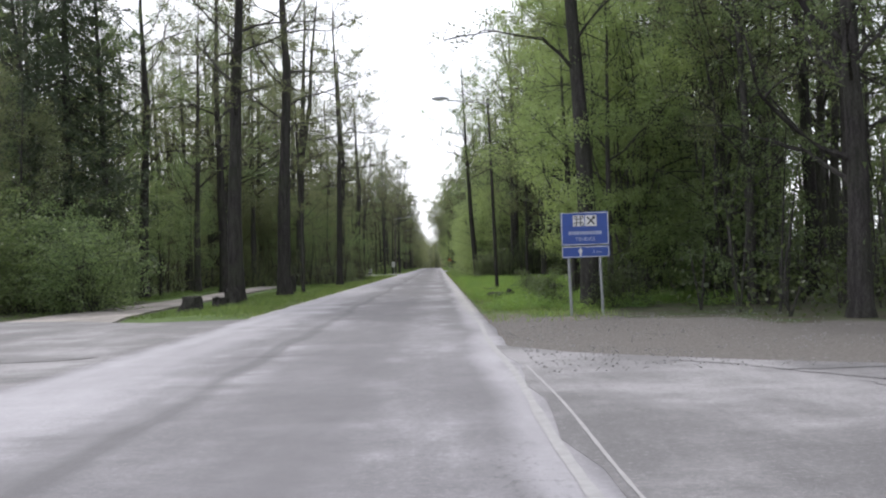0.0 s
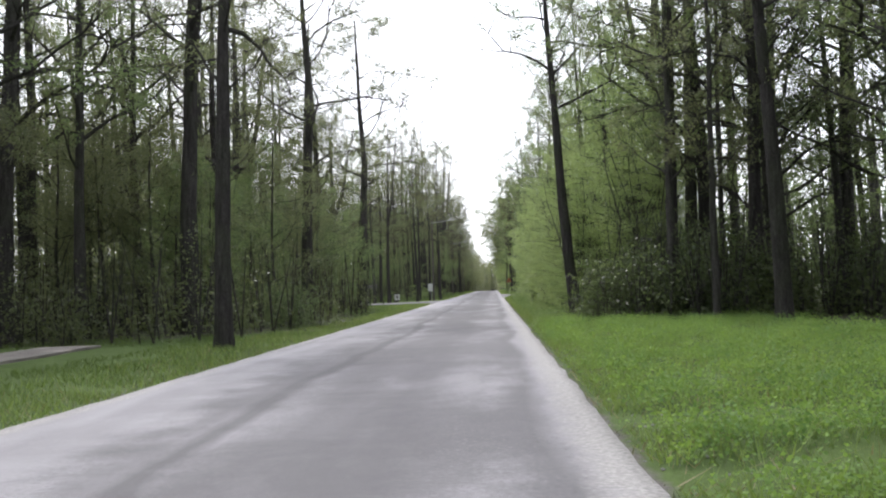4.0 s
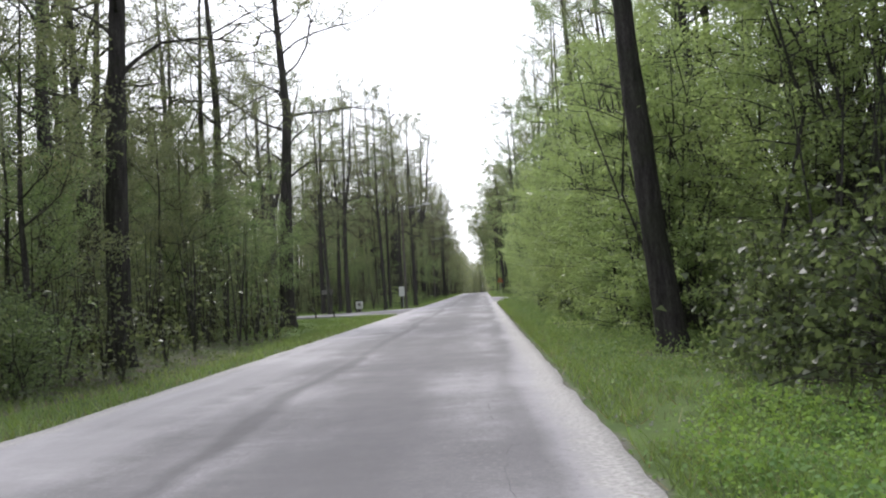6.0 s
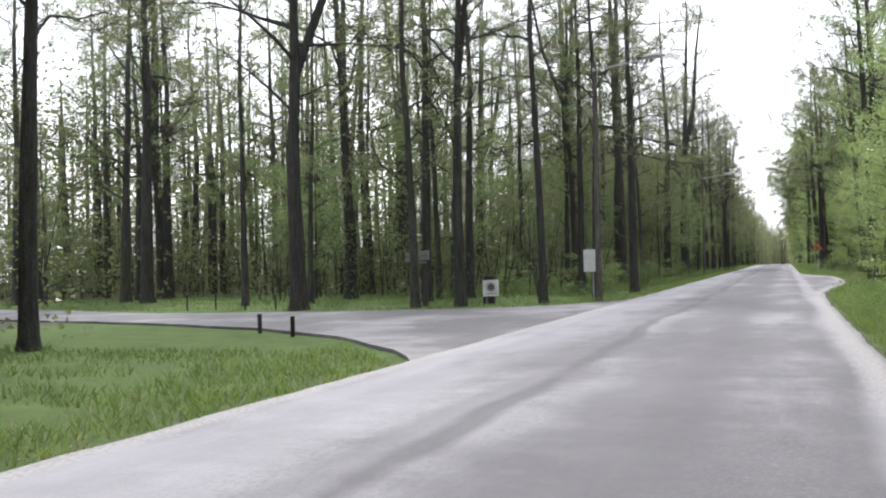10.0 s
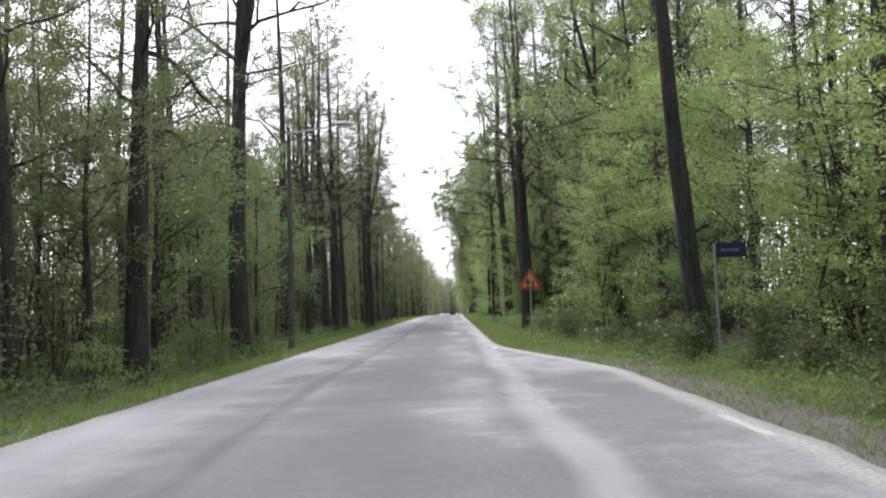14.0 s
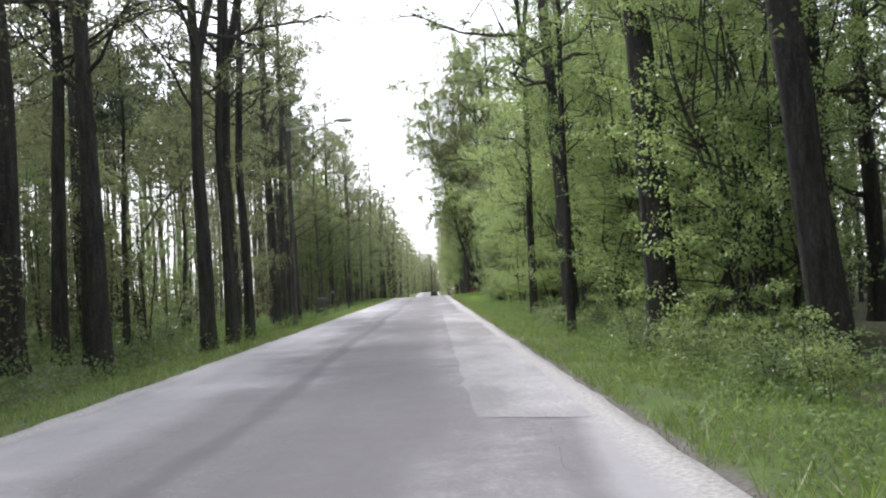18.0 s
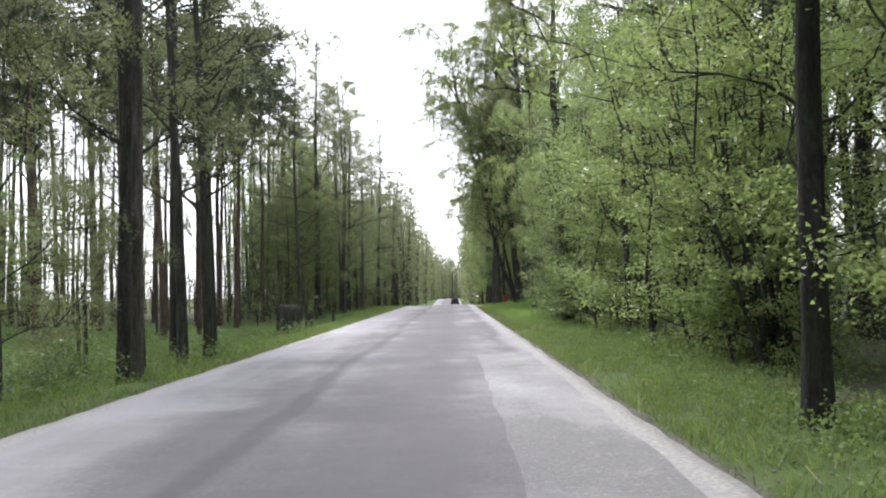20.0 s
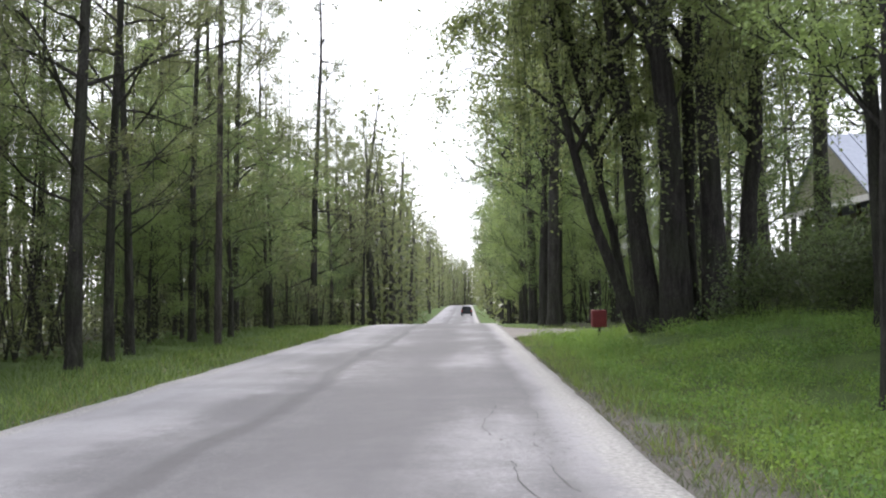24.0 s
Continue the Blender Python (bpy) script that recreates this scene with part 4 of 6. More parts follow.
for kind, x, y, s in (("under_c", 4.9, 31.2, 1.2), ("wall_b", 6.7, 29.6, 1.3), ("under_c", 6.2, 34, 1.1), ("wall_a", 8.4, 32.5, 1.4), ("under_c", 5.6, 28.2, 1.25), ("wall_a", 7.8, 36, 1.2), ("wall_a", 9.2, 27.5, 1.3), ("wall_a", 10.5, 35, 1.3)):
    plant(kind, x, y, s, 1.1, group="edge thicket")
for k in range(8):
    plant(edge.choice(("shade", "bush_b", "under_b")), 8.0 + edge.uniform(0, 3.5), 191 + k * 4.4, edge.uniform(0.7, 0.9), edge.uniform(0.7, 0.95), group="edge thicket")
for k in range(32):
    y = 196 + k * 1.05
    plant(edge.choice(("bush_a", "bush_b", "sapling", "bush_a")), 3.3 + edge.uniform(-0.2, 1.2), y, edge.uniform(0.28, 0.46), edge.uniform(0.4, 0.65), group="verge bushes")
for k in range(15):
    y = 158 + k * 2.3
    plant("bush_b", right_edge(y) + 1.9 + edge.uniform(0, 1.2), y, edge.uniform(0.5, 0.9), edge.uniform(0.6, 0.9), group="verge bushes")
for k in range(5):
    plant(edge.choice(("under_c", "wall_b", "wall_b")), 5.2 + edge.uniform(-0.3, 1.0), 215.5 + k * 2.6, edge.uniform(0.85, 1.1), edge.uniform(0.8, 1.0), group="edge thicket")
for x, y, kind, s in ((4.4, 73.2, "bush_b", 1.4), (5.6, 74, "bush_b", 1.6), (4.1, 76.6, "bush_b", 1.3), (7.2, 73.6, "bush_b", 1.4), (9, 72.5, "bush_b", 1.5), (3.6, 34.2, "bush_b", 0.7),
                      (5.4, 26.6, "bush_b", 1.0), (3.7, 27.6, "bush_b", 0.8), (3.9, 259.5, "bush_a", 1.0), (4.6, 262, "bush_b", 1.2), (5.4, 264.2, "bush_a", 1.1), (8.6, 271, "bush_a", 1.0), (6.2, 290, "bush_b", 1.2),
                      (7.8, 288, "bush_b", 1.2), (8.8, 291, "bush_a", 0.9), (4.6, 192.5, "sapling", 1.0), (3.9, 195.2, "bush_a", 0.6)):
    plant(kind, x, y, s, s, group="verge bushes")
for x, y, s in ((-12.6, 33.5, 1.4), (-15, 36, 1.7), (-17.5, 33, 1.8), (-20, 38, 1.9), (-14.6, 40.5, 1.3), (-23, 34, 1.9), (-9.2, 83, 0.9), (-8.2, 80.5, 0.8), (-26, 31, 1.8)):
    plant("park_bush" if s > 1 else "bush_a", x, y, s * (0.55 if s > 1 else 1), s * (0.6 if s > 1 else 1.1), group="park bushes")

for k in range(44):
    plant(edge.choice(("bush_b", "sapling", "bush_a", "sapling")), -7.6 - edge.uniform(0, 5.0), 150 + k * 2.0 + edge.uniform(-0.8, 0.8), edge.uniform(0.4, 0.85), edge.uniform(0.5, 0.85), group="verge bushes")

for kind, x, y, s in (("under_a", -12.5, 113, 0.8), ("under_a", -14, 116.5, 0.9), ("under_b", -11.6, 109, 0.8), ("under_a", -15.5, 112, 0.9), ("bush_a", -11.3, 112.5, 1.1), ("bush_a", -13.2, 117, 1.2), ("bush_b", -10.6, 110.5, 1.3), ("bush_a", -12.4, 106.5, 1.2)):
    plant(kind, x, y, s, s, group="verge bushes")
    taken.append((x, y))

# the forest behind
fill(31, ["tall_a", "tall_b", "tall_c", "tall_c"], 30, 118, -34, -11, 22, 2.6, near_road=0.7)
fill(51, ["park", "park", "park", "tall_d"], 46, 84, -34, -14.5, 16, 2.4, 0.85, 1.15, 0.8, near_road=0.7)
fill(52, ["tall_a", "park"], 86, 118, -26, -12.5, 6, 2.2, near_road=0.9)
fill(32, ["under_a", "under_a", "under_b"], 74, 121, -24, -9.6, 44, 1.3, near_road=0.9)
fill(33, ["thin_a", "thin_c", "tall_c", "tall_b"], 140, 188, -24, -7.6, 20, 1.9, near_road=0.8)
fill(43, ["thin_c", "thin_c", "tall_c"], 188, 240, -24, -7.6, 20, 1.9, near_road=0.8)
fill(34, ["under_a", "under_a", "under_b"], 151, 240, -19, -8.4, 64, 1.4, 0.75, 1.15, near_road=0.9)
taken.append((-8.1, 265.2))
fill(55, ["park", "alder"], 264, 281, -26, -12, 10, 2.2, 0.8, 1.0, 0.55)
fill(35, ["pine"], 264, 304, -40, -12.5, 100, 1.1, 0.85, 1.1, 0.9)
fill(54, ["pine"], 240, 266, -38, -21, 20, 1.5, 0.9, 1.1, 0.9)
fill(44, ["under_b", "under_a"], 240, 249, -14, -8.6, 4, 1.6, 0.5, 0.7)
fill(53, ["alder_b", "alder_b", "under_c"], 280, 335, -15, -9.8, 13, 1.7, 0.65, 0.95, near_road=1.2)
fill(36, ["alder", "alder", "alder_b", "under_a", "under_b"], 280, 350, -19, -8.4, 62, 1.3, near_road=1.0)
taken += [(6.5, 24), (8.0, 22), (7, 20), (9, 24)]
fill(50, ["tall_c", "tall_a", "under_a", "tall_d", "under_b"], 145, 184, -56, -14, 48, 1.9, near_road=1.0)
fill(49, ["tall_b", "tall_a", "shade"], 14, 27, 8, 26, 14, 2.0)
fill(37, ["tall_c", "tall_a", "tall_d", "tall_b", "thin_a"], 26, 78, 6, 26, 50, 1.8, near_road=1.5)
fill(46, ["maple", "tall_d", "shade", "maple"], 194, 264, 6.5, 20, 34, 1.8, near_road=1.3)
fill(47, ["tall_d", "thin_b", "under_c"], 300, 420, 3.6, 12, 34, 2.0, near_road=1.5)
fill(48, ["thin_a", "thin_b", "tall_b"], 350, 420, -16, -7.4, 22, 2.0)
fill(45, ["shade", "bush_b", "bush_b"], 14, 70, 7, 24, 24, 1.5, 0.6, 1.0, near_road=1.4)
fill(38, ["tall_b", "tall_c", "thin_c", "thin_b", "tall_d"], 78, 262, 7, 22, 50, 2.0, near_road=1.5)
fill(39, ["under_b", "under_a", "under_c"], 78, 262, 6.5, 15, 26, 1.8, 0.75, 1.05, near_road=1.3)
fill(40, ["under_b", "under_c", "thin_b", "tall_d", "under_c"], 298, 352, 3.4, 18, 44, 1.5, near_road=1.8)
fill(42, ["under_a", "under_b"], 28, 76, -36, -15.5, 30, 1.7, 0.8, 1.3)
for kind, x, y, s in (("spruce_b", -15.6, 121, 0.62), ("spruce_b", -17.4, 119, 0.7), ("spruce_b", -20, 124, 0.8), ("under_a", -22, 122, 0.8), ("under_a", -19, 113, 1.0), ("under_a", -24, 117, 1.0), ("tall_c", -21, 110, 1.0), ("tall_c", -16.2, 114, 0.9), ("shade", 13, 291.5, 0.9), ("tall_d", 11.6, 299.6, 1.05), ("shade", 9.2, 233, 0.9), ("shade", 8.4, 239, 0.85), ("shade", 9.6, 245, 0.9), ("shade", 8.2, 251, 0.85), ("shade", 9.4, 257, 0.9), ("shade", 8.6, 263.5, 0.8), ("shade", 17, 290.5, 1.0), ("shade", 20.5, 294, 1.0), ("under_a", -14.6, 116, 0.8), ("under_b", -21, 119, 1.0), ("spruce_b", -24, 127, 0.7), ("under_a", -17, 121, 0.8),
                      ("tall_d", 9.8, 267, 0.9), ("spruce_b", 12, 271.5, 0.9), ("shade", 9.8, 281.5, 0.95), ("shade", 9.5, 277, 0.85), ("shade", 11, 313, 0.7), ("shade", 13, 317, 0.8), ("shade", 9.5, 311.5, 0.6), ("bush_b", 6.4, 297.6, 1.3), ("bush_b", 8.2, 296.6, 1.7), ("bush_b", 10, 296, 2.0), ("bush_b", 12, 297, 2.0), ("bush_b", 13.6, 299, 1.8), ("bush_b", 9, 293, 1.3), ("maple", 7.6, 43, 0.95), ("maple", 6.1, 38.4, 0.8), ("under_c", 6.3, 37.0, 1.1), ("under_c", 8.8, 45.5, 1.3), ("shade", 12.6, 69, 0.9), ("shade", 13.5, 58, 1.0), ("shade", 12.4, 52, 0.9), ("shade", 9.5, 75, 0.95), ("shade", 11.5, 79, 1.0), ("tall_d", 8.4, 80, 1.0), ("shade", 14, 74, 1.0), ("maple", 8.9, 283.4, 0.55),
                      ("thin_c", 14, 322, 1.0), ("thin_c", 17, 325, 1.0), ("thin_c", 12, 318, 1.0), ("thin_c", 19, 324, 1.0), ("thin_c", 22, 328, 1.0), ("thin_c", 25, 326, 1.0), ("tall_d", 10.6, 302.5, 1.0), ("under_b", 9.2, 299, 1.0), ("tall_a", 22, 297, 1.0), ("spruce_b", 26, 318, 1.0),
                      ("tall_d", 15.5, 320, 1.0), ("tall_d", 20.5, 322, 1.1), ("under_c", 5.4, 276.6, 0.85), ("under_c", 8.8, 268.6, 0.9), ("under_c", 5.9, 265.3, 0.95), ("under_c", 7.6, 267.8, 1.0), ("under_c", 6.4, 262.6, 0.95), ("bush_b", 8.4, 287.5, 0.9), ("bush_b", 7.4, 291, 0.9), ("bush_b", 9.4, 290, 1.0), ("spruce_b", 30, 290, 1.0), ("spruce_b", 28, 300, 1.0)):
    plant(kind, x, y, s, s)


def far_woods(name, label, seed, places, clumps, leaf, material, low=13, high=22, stout=1.0):
    """Distant wood in one object: trunks and loose leaf clumps."""
    rnd, rng = random.Random(seed), np.random.default_rng(seed)
    tv, tf, pts = [], [], []
    for x, y in places:
        h, z = rnd.uniform(low, high), road_z(y) - 0.3
        tube(tv, tf, [Vector((x, y, z)), Vector((x + rnd.gauss(0, 0.3), y, z + h * 0.5)), Vector((x + rnd.gauss(0, 0.5), y, z + h))], [0.24 * stout, 0.17 * stout, 0.03 * stout], 5)
        f = rng.beta(1.0, 1.25, clumps)
        wide = (0.6 + 2.6 * np.sin(np.pi * np.clip(0.12 + 0.86 * f, 0, 1)) ** 0.8)[:, None]
        a, r = rng.uniform(0, 6.283, (clumps, 1)), np.sqrt(rng.uniform(0.1, 1, (clumps, 1)))
        pts.append(np.hstack([x + np.cos(a) * r * wide, y + np.sin(a) * r * wide, z + 0.4 + h * f[:, None] + rng.normal(size=(clumps, 1)) * 0.4]))
    ob = thing(name, label, "woods", kind="stuff")
    tagged(link_mesh("trunks", tv, tf, BARK_GREY, ob), kind="stuff")
    tagged(link_mesh("leaves", *leaves(np.vstack(pts), rng, leaf, leaf * 0.7, 0.2, True), material, ob), kind="stuff")
    return ob


scatter = random.Random(77)
ahead = [(road_shift(y) + (-scatter.uniform(6.4, 19) if sign < 0 else scatter.uniform(3.4, 16)), y + scatter.uniform(-2, 2)) for y in np.arange(346, 700, 2.6) for sign in (-1, 1, -1, 1)]
far_woods("far_woods", "distant mixed wood along the road", 51, ahead, 260, 0.5, LEAF_OLIVE)
closing = [(scatter.uniform(-45, road_shift(y) - 8.5), y) for y in [scatter.uniform(615, 720) for _ in range(130)]]
closing += [(road_shift(y) + scatter.uniform(8, 60), y) for y in [scatter.uniform(640, 740) for _ in range(50)]]
far_woods("far_woods", "distant wood where the road bends out of sight", 52, closing, 240, 0.8, LEAF_OLIVE, 14, 21)
sides = [(20 + 34 * scatter.random() ** 1.5, scatter.uniform(6, 350)) for _ in range(290)]
sides = [(x, y) for x, y in sides if not (268 < y < 320 and x < 32)]
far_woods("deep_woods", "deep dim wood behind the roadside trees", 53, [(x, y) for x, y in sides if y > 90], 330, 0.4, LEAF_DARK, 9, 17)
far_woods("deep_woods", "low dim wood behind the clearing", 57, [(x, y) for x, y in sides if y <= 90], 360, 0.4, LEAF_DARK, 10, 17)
sides = [(-21 - 36 * scatter.random() ** 1.4, scatter.uniform(28, 350)) for _ in range(230)]
sides = [(x, y) for x, y in sides if abs(y - 138 + (x + 25) * 0.25) > 7 and (y < 175 or x > -30)]
far_woods("deep_woods", "deep light wood behind the park", 55, [(x, y) for x, y in sides if y < 124], 700, 0.3, LEAF_OLIVE, 13, 22, 0.8)
far_woods("deep_woods", "deep light wood behind the verge", 58, [(x, y) for x, y in sides if 185 <= y < 236 or y > 335], 620, 0.28, LEAF_OLIVE, 8, 15, 0.55)
beyond = [(scatter.uniform(-90, -34), scatter.uniform(152, 222)) for _ in range(120)]
far_woods("deep_woods", "deep light wood beyond the side road", 59, beyond + [(x, y) for x, y in sides if 160 <= y < 185], 420, 0.38, LEAF_OLIVE, 14, 22)
sides = [(-13 - 10 * scatter.random(), scatter.uniform(305, 362)) for _ in range(56)]
far_woods("deep_woods", "light alder wood behind the grassy verge", 56, sides, 620, 0.21, LEAF_OLIVE, 15, 22, 0.45)
pines = [(scatter.uniform(-90, -36), scatter.uniform(258, 420)) for _ in range(135)]
far_woods("deep_woods", "open pine wood beyond the hollow lawn", 60, pines, 270, 0.32, LEAF_OLIVE, 13, 21, 0.6)
behind = [(scatter.uniform(-60, 60), scatter.uniform(-80, -52)) for _ in range(60)]
far_woods("deep_woods", "wood behind the crossing", 54, behind, 110, 0.8, LEAF_DARK)


def undergrowth(label, seed, count, x0, x1, y0, y1, low, high, per, leaf, material):
    """Brushwood and saplings too tangled to tell apart, as loose leaf clumps down to the ground."""
    rnd, rng = random.Random(seed), np.random.default_rng(seed)
    pts, tv, tf = [], [], []
    while count:
        x, y = rnd.uniform(x0, x1), rnd.uniform(y0, y1)
        count -= 1
        if not free(x, y, 0.0) or not free(x + 1.2, y, 0.0) or not free(x - 1.2, y, 0.0):
            continue
        h, wide, z = rnd.uniform(low, high), rnd.uniform(0.7, 1.5), ground_z(x, y)
        f = rng.uniform(0.02, 1, (per, 1)) ** 0.9
        a, r = rng.uniform(0, 6.283, (per, 1)), np.sqrt(rng.uniform(0.05, 1, (per, 1))) * wide * (1.05 - 0.6 * f)
        pts.append(np.hstack([x + np.cos(a) * r, y + np.sin(a) * r, z + h * f]) + rng.normal(size=(per, 3)) * 0.12)
        for _ in range(3):
            lean = Vector((rnd.gauss(0, 0.12), rnd.gauss(0, 0.12), 1)) * h
            tube(tv, tf, [Vector((x, y, z - 0.05)), Vector((x, y, z)) + lean * 0.5, Vector((x, y, z)) + lean], [0.03, 0.022, 0.006], 4)
    ob = thing("undergrowth", label, "undergrowth", kind="stuff")
    tagged(link_mesh("stems", tv, tf, BARK_GREY, ob), kind="stuff")
    tagged(link_mesh("leaves", *leaves(np.vstack(pts), rng, leaf, leaf * 0.8, 0.2, True), material, ob), kind="stuff")


DULL = foliage("dull_brush_leaves", (0.072, 0.096, 0.048), (0.155, 0.185, 0.098), 0.36)
undergrowth("dull brushwood under the park trees", 81, 300, -38, -16, 29, 76, 0.8, 4.5, 130, 0.15, DULL)
undergrowth("dull brushwood between the dark trunks", 82, 380, -28, -7.6, 70, 105, 0.8, 4.2, 130, 0.13, DULL)
undergrowth("dull brushwood between the dark trunks", 83, 520, -26, -8.6, 147, 240, 0.8, 4.6, 150, 0.12, DULL)
undergrowth("dull brushwood between the dark trunks", 89, 110, -32, -14.5, 105, 127, 0.8, 4.2, 130, 0.14, DULL)
undergrowth("thin brushwood under the pines", 93, 170, -48, -19, 266, 312, 0.6, 4.2, 130, 0.14, DULL)
undergrowth("light brushwood beyond the side road", 84, 420, -70, -16, 156, 184, 1.5, 6.5, 140, 0.17, LEAF_OLIVE)
undergrowth("light green brushwood under the alders", 85, 250, -17, -9.6, 276, 352, 0.8, 4.4, 150, 0.12, LEAF_OLIVE)
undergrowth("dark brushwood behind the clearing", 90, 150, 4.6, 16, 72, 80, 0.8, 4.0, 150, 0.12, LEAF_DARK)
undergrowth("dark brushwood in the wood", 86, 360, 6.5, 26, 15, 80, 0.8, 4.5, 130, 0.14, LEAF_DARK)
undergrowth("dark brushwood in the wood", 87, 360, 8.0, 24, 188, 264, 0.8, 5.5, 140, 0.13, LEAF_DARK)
undergrowth("green brushwood behind the birch", 88, 260, 6, 24, 300, 352, 1.0, 6.0, 140, 0.15, LEAF_GREEN)


def blades(name, label, seed, spots, low, high, width, material, bend=0.5):
    """Grass as single bent blades."""
    rng = np.random.default_rng(seed)
    p = np.array(spots)
    n = len(p)
    h = rng.uniform(low, high, (n, 1))
    a = rng.uniform(0, 6.283, (n, 1))
    side = np.hstack([np.cos(a), np.sin(a), np.zeros((n, 1))]) * width * rng.uniform(0.6, 1.4, (n, 1))
    tip = np.hstack([rng.normal(size=(n, 2)) * bend, np.ones((n, 1))]) * h
    verts = np.stack([p - side, p + side, p + tip], 1).reshape(-1, 3)
    ob = link_mesh(name, verts, np.arange(3 * n).reshape(n, 3), material)
    return tagged(ob, label, "grass", kind="stuff")


def herbs(name, label, seed, spots, leaf, low, high, material, per=9, wide=0.16):
    """Leafy plants: each spot carries a tuft of broad leaves."""
    rng = np.random.default_rng(seed)
    p = np.repeat(np.array(spots), per, 0)
    drift = np.array([0.55 + 0.75 * noise.noise((x * 1.1, y * 1.1, 7.0)) for x, y, _ in spots])
    tall = np.repeat(np.clip(drift + rng.normal(size=len(spots)) * 0.15, 0.12, 1.15), per)
    p[:, :2] += rng.normal(size=(len(p), 2)) * wide
    p[:, 2] += low + (high - low) * tall * rng.uniform(0.3, 1.0, len(p))
    verts, faces = leaves(p, rng, leaf, leaf * 0.75, -0.1, flat=0.9)
    return tagged(link_mesh(name, verts, faces, material), label, "plants", kind="stuff")


def strewn(seed, count, y0, y1, side, reach, clumping=0.5, start=0.15, power=1.5, bold=False):
    """Places for grass beside the road, thickest near it."""
    rnd = random.Random(seed)
    spots = []
    while len(spots) < count:
        y = rnd.uniform(y0, y1)
        out = start + reach * rnd.random() ** power
        x = right_edge(y) + out if side > 0 else LEFT_EDGE - out
        if noise.noise((x * 0.8, y * 0.8, 4.0)) < clumping - 1 or not bold and bareness(x, y) > rnd.uniform(0.5, 1.3):
            continue
        if x < 0 and (y < 27 or (between(x, [(-60, 143), (-17.6, 131.4), (-8.5, 126.4), (-5, 121.5)]) - 0.1 < y < between(x, [(-60, 148), (-14, 136.6), (-7.2, 138.9), (-5, 145)]) + 0.2) or (24 < y < 70 and -13.8 < x < -9.4)):
            continue
        if x > 0 and 296 < y < 313 and in_outline(x, y, PAVED["driveway"][0]):
            continue
        spots.append((x, y, ground_z(x, y) - 0.01))
    return spots


blades("verge_grass", "green grass on the road verge", 61, strewn(1, 62000, 21, 310, 1, 3.2, 0.75), 0.08, 0.26, 0.008, GRASS)
blades("verge_grass", "green grass on the road verge", 62, strewn(2, 42000, 27, 310, -1, 2.6, 0.7), 0.08, 0.24, 0.009, GRASS)
blades("low_grass", "thin dull grass along the road's edge", 70, strewn(16, 30000, 26, 300, 1, 1.5, 0.62, 0.0, 1.0, True) + strewn(20, 22000, 257, 290, 1, 2.6, 0.55, 0.05, 1.0, True) + strewn(17, 16000, 27, 300, -1, 1.0, 0.62, 0.0, 1.0, True), 0.03, 0.12, 0.007, DULL_GRASS, 0.8)
blades("tall_grass", "long grass blades among the herbs", 71, strewn(18, 15000, 26, 74, 1, 7.5, 0.8, 0.3, 1.0) + strewn(19, 13000, 258, 302, 1, 7.0, 0.8, 0.5, 1.0), 0.15, 0.5, 0.007, GRASS, 0.45)
blades("dry_grass", "last year's dry grass among the green", 63, strewn(3, 9000, 21, 310, 1, 2.6, 0.5, 0.1) + strewn(4, 7000, 27, 310, -1, 2.2, 0.5, 0.1), 0.05, 0.2, 0.007, STRAW, 0.9)
herbs("ground_herbs", "lush bright green herbs in the clearing", 64, strewn(5, 9500, 26, 74, 1, 7.5, 0.9, 0.4, 1.1), 0.042, 0.01, 0.46, HERBS, 22, 0.17)
herbs("ground_herbs", "lush bright green herbs on the lawn bank", 65, strewn(6, 8200, 258, 302, 1, 7.0, 0.9, 0.9, 1.0), 0.04, 0.01, 0.34, HERBS, 22, 0.17)
herbs("ground_herbs", "green herbs along the forest edge", 66, strewn(7, 11000, 76, 258, 1, 3.2, 0.85, 0.5, 0.8), 0.045, 0.01, 0.5, VERGE_HERBS, 17, 0.18)
herbs("ground_herbs", "green plants between the trunks", 69, [p for p in strewn(12, 9000, 147, 262, -1, 9, 0.7, 1.0, 0.9)], 0.075, 0.05, 0.75, VERGE_HERBS, 10, 0.2)
blades("park_grass", "mown park grass", 67, strewn(8, 9000, 28, 46, -1, 9, 0.55, 0.3, 1.0) + strewn(14, 16000, 44, 74, -1, 12, 0.8, 0.3, 1.0) + strewn(9, 12000, 104, 124, -1, 10, 0.8, 0.3, 1.0) + strewn(10, 20000, 236, 320, -1, 6, 0.8, 0.3, 1.0) + strewn(15, 16000, 238, 284, -1, 17, 0.8, 4.0, 1.0) + strewn(13, 18000, 138, 160, -1, 36, 0.8, 1.5, 1.0), 0.06, 0.18, 0.012, PARK_GRASS)
herbs("ground_herbs", "low plants on the forest floor", 68, [p for p in strewn(11, 4000, 76, 300, -1, 9, 0.6, 1.2, 1.0) if grassiness(p[0], p[1]) < 0.4], 0.08, 0.02, 0.4, LEAF_DARK)


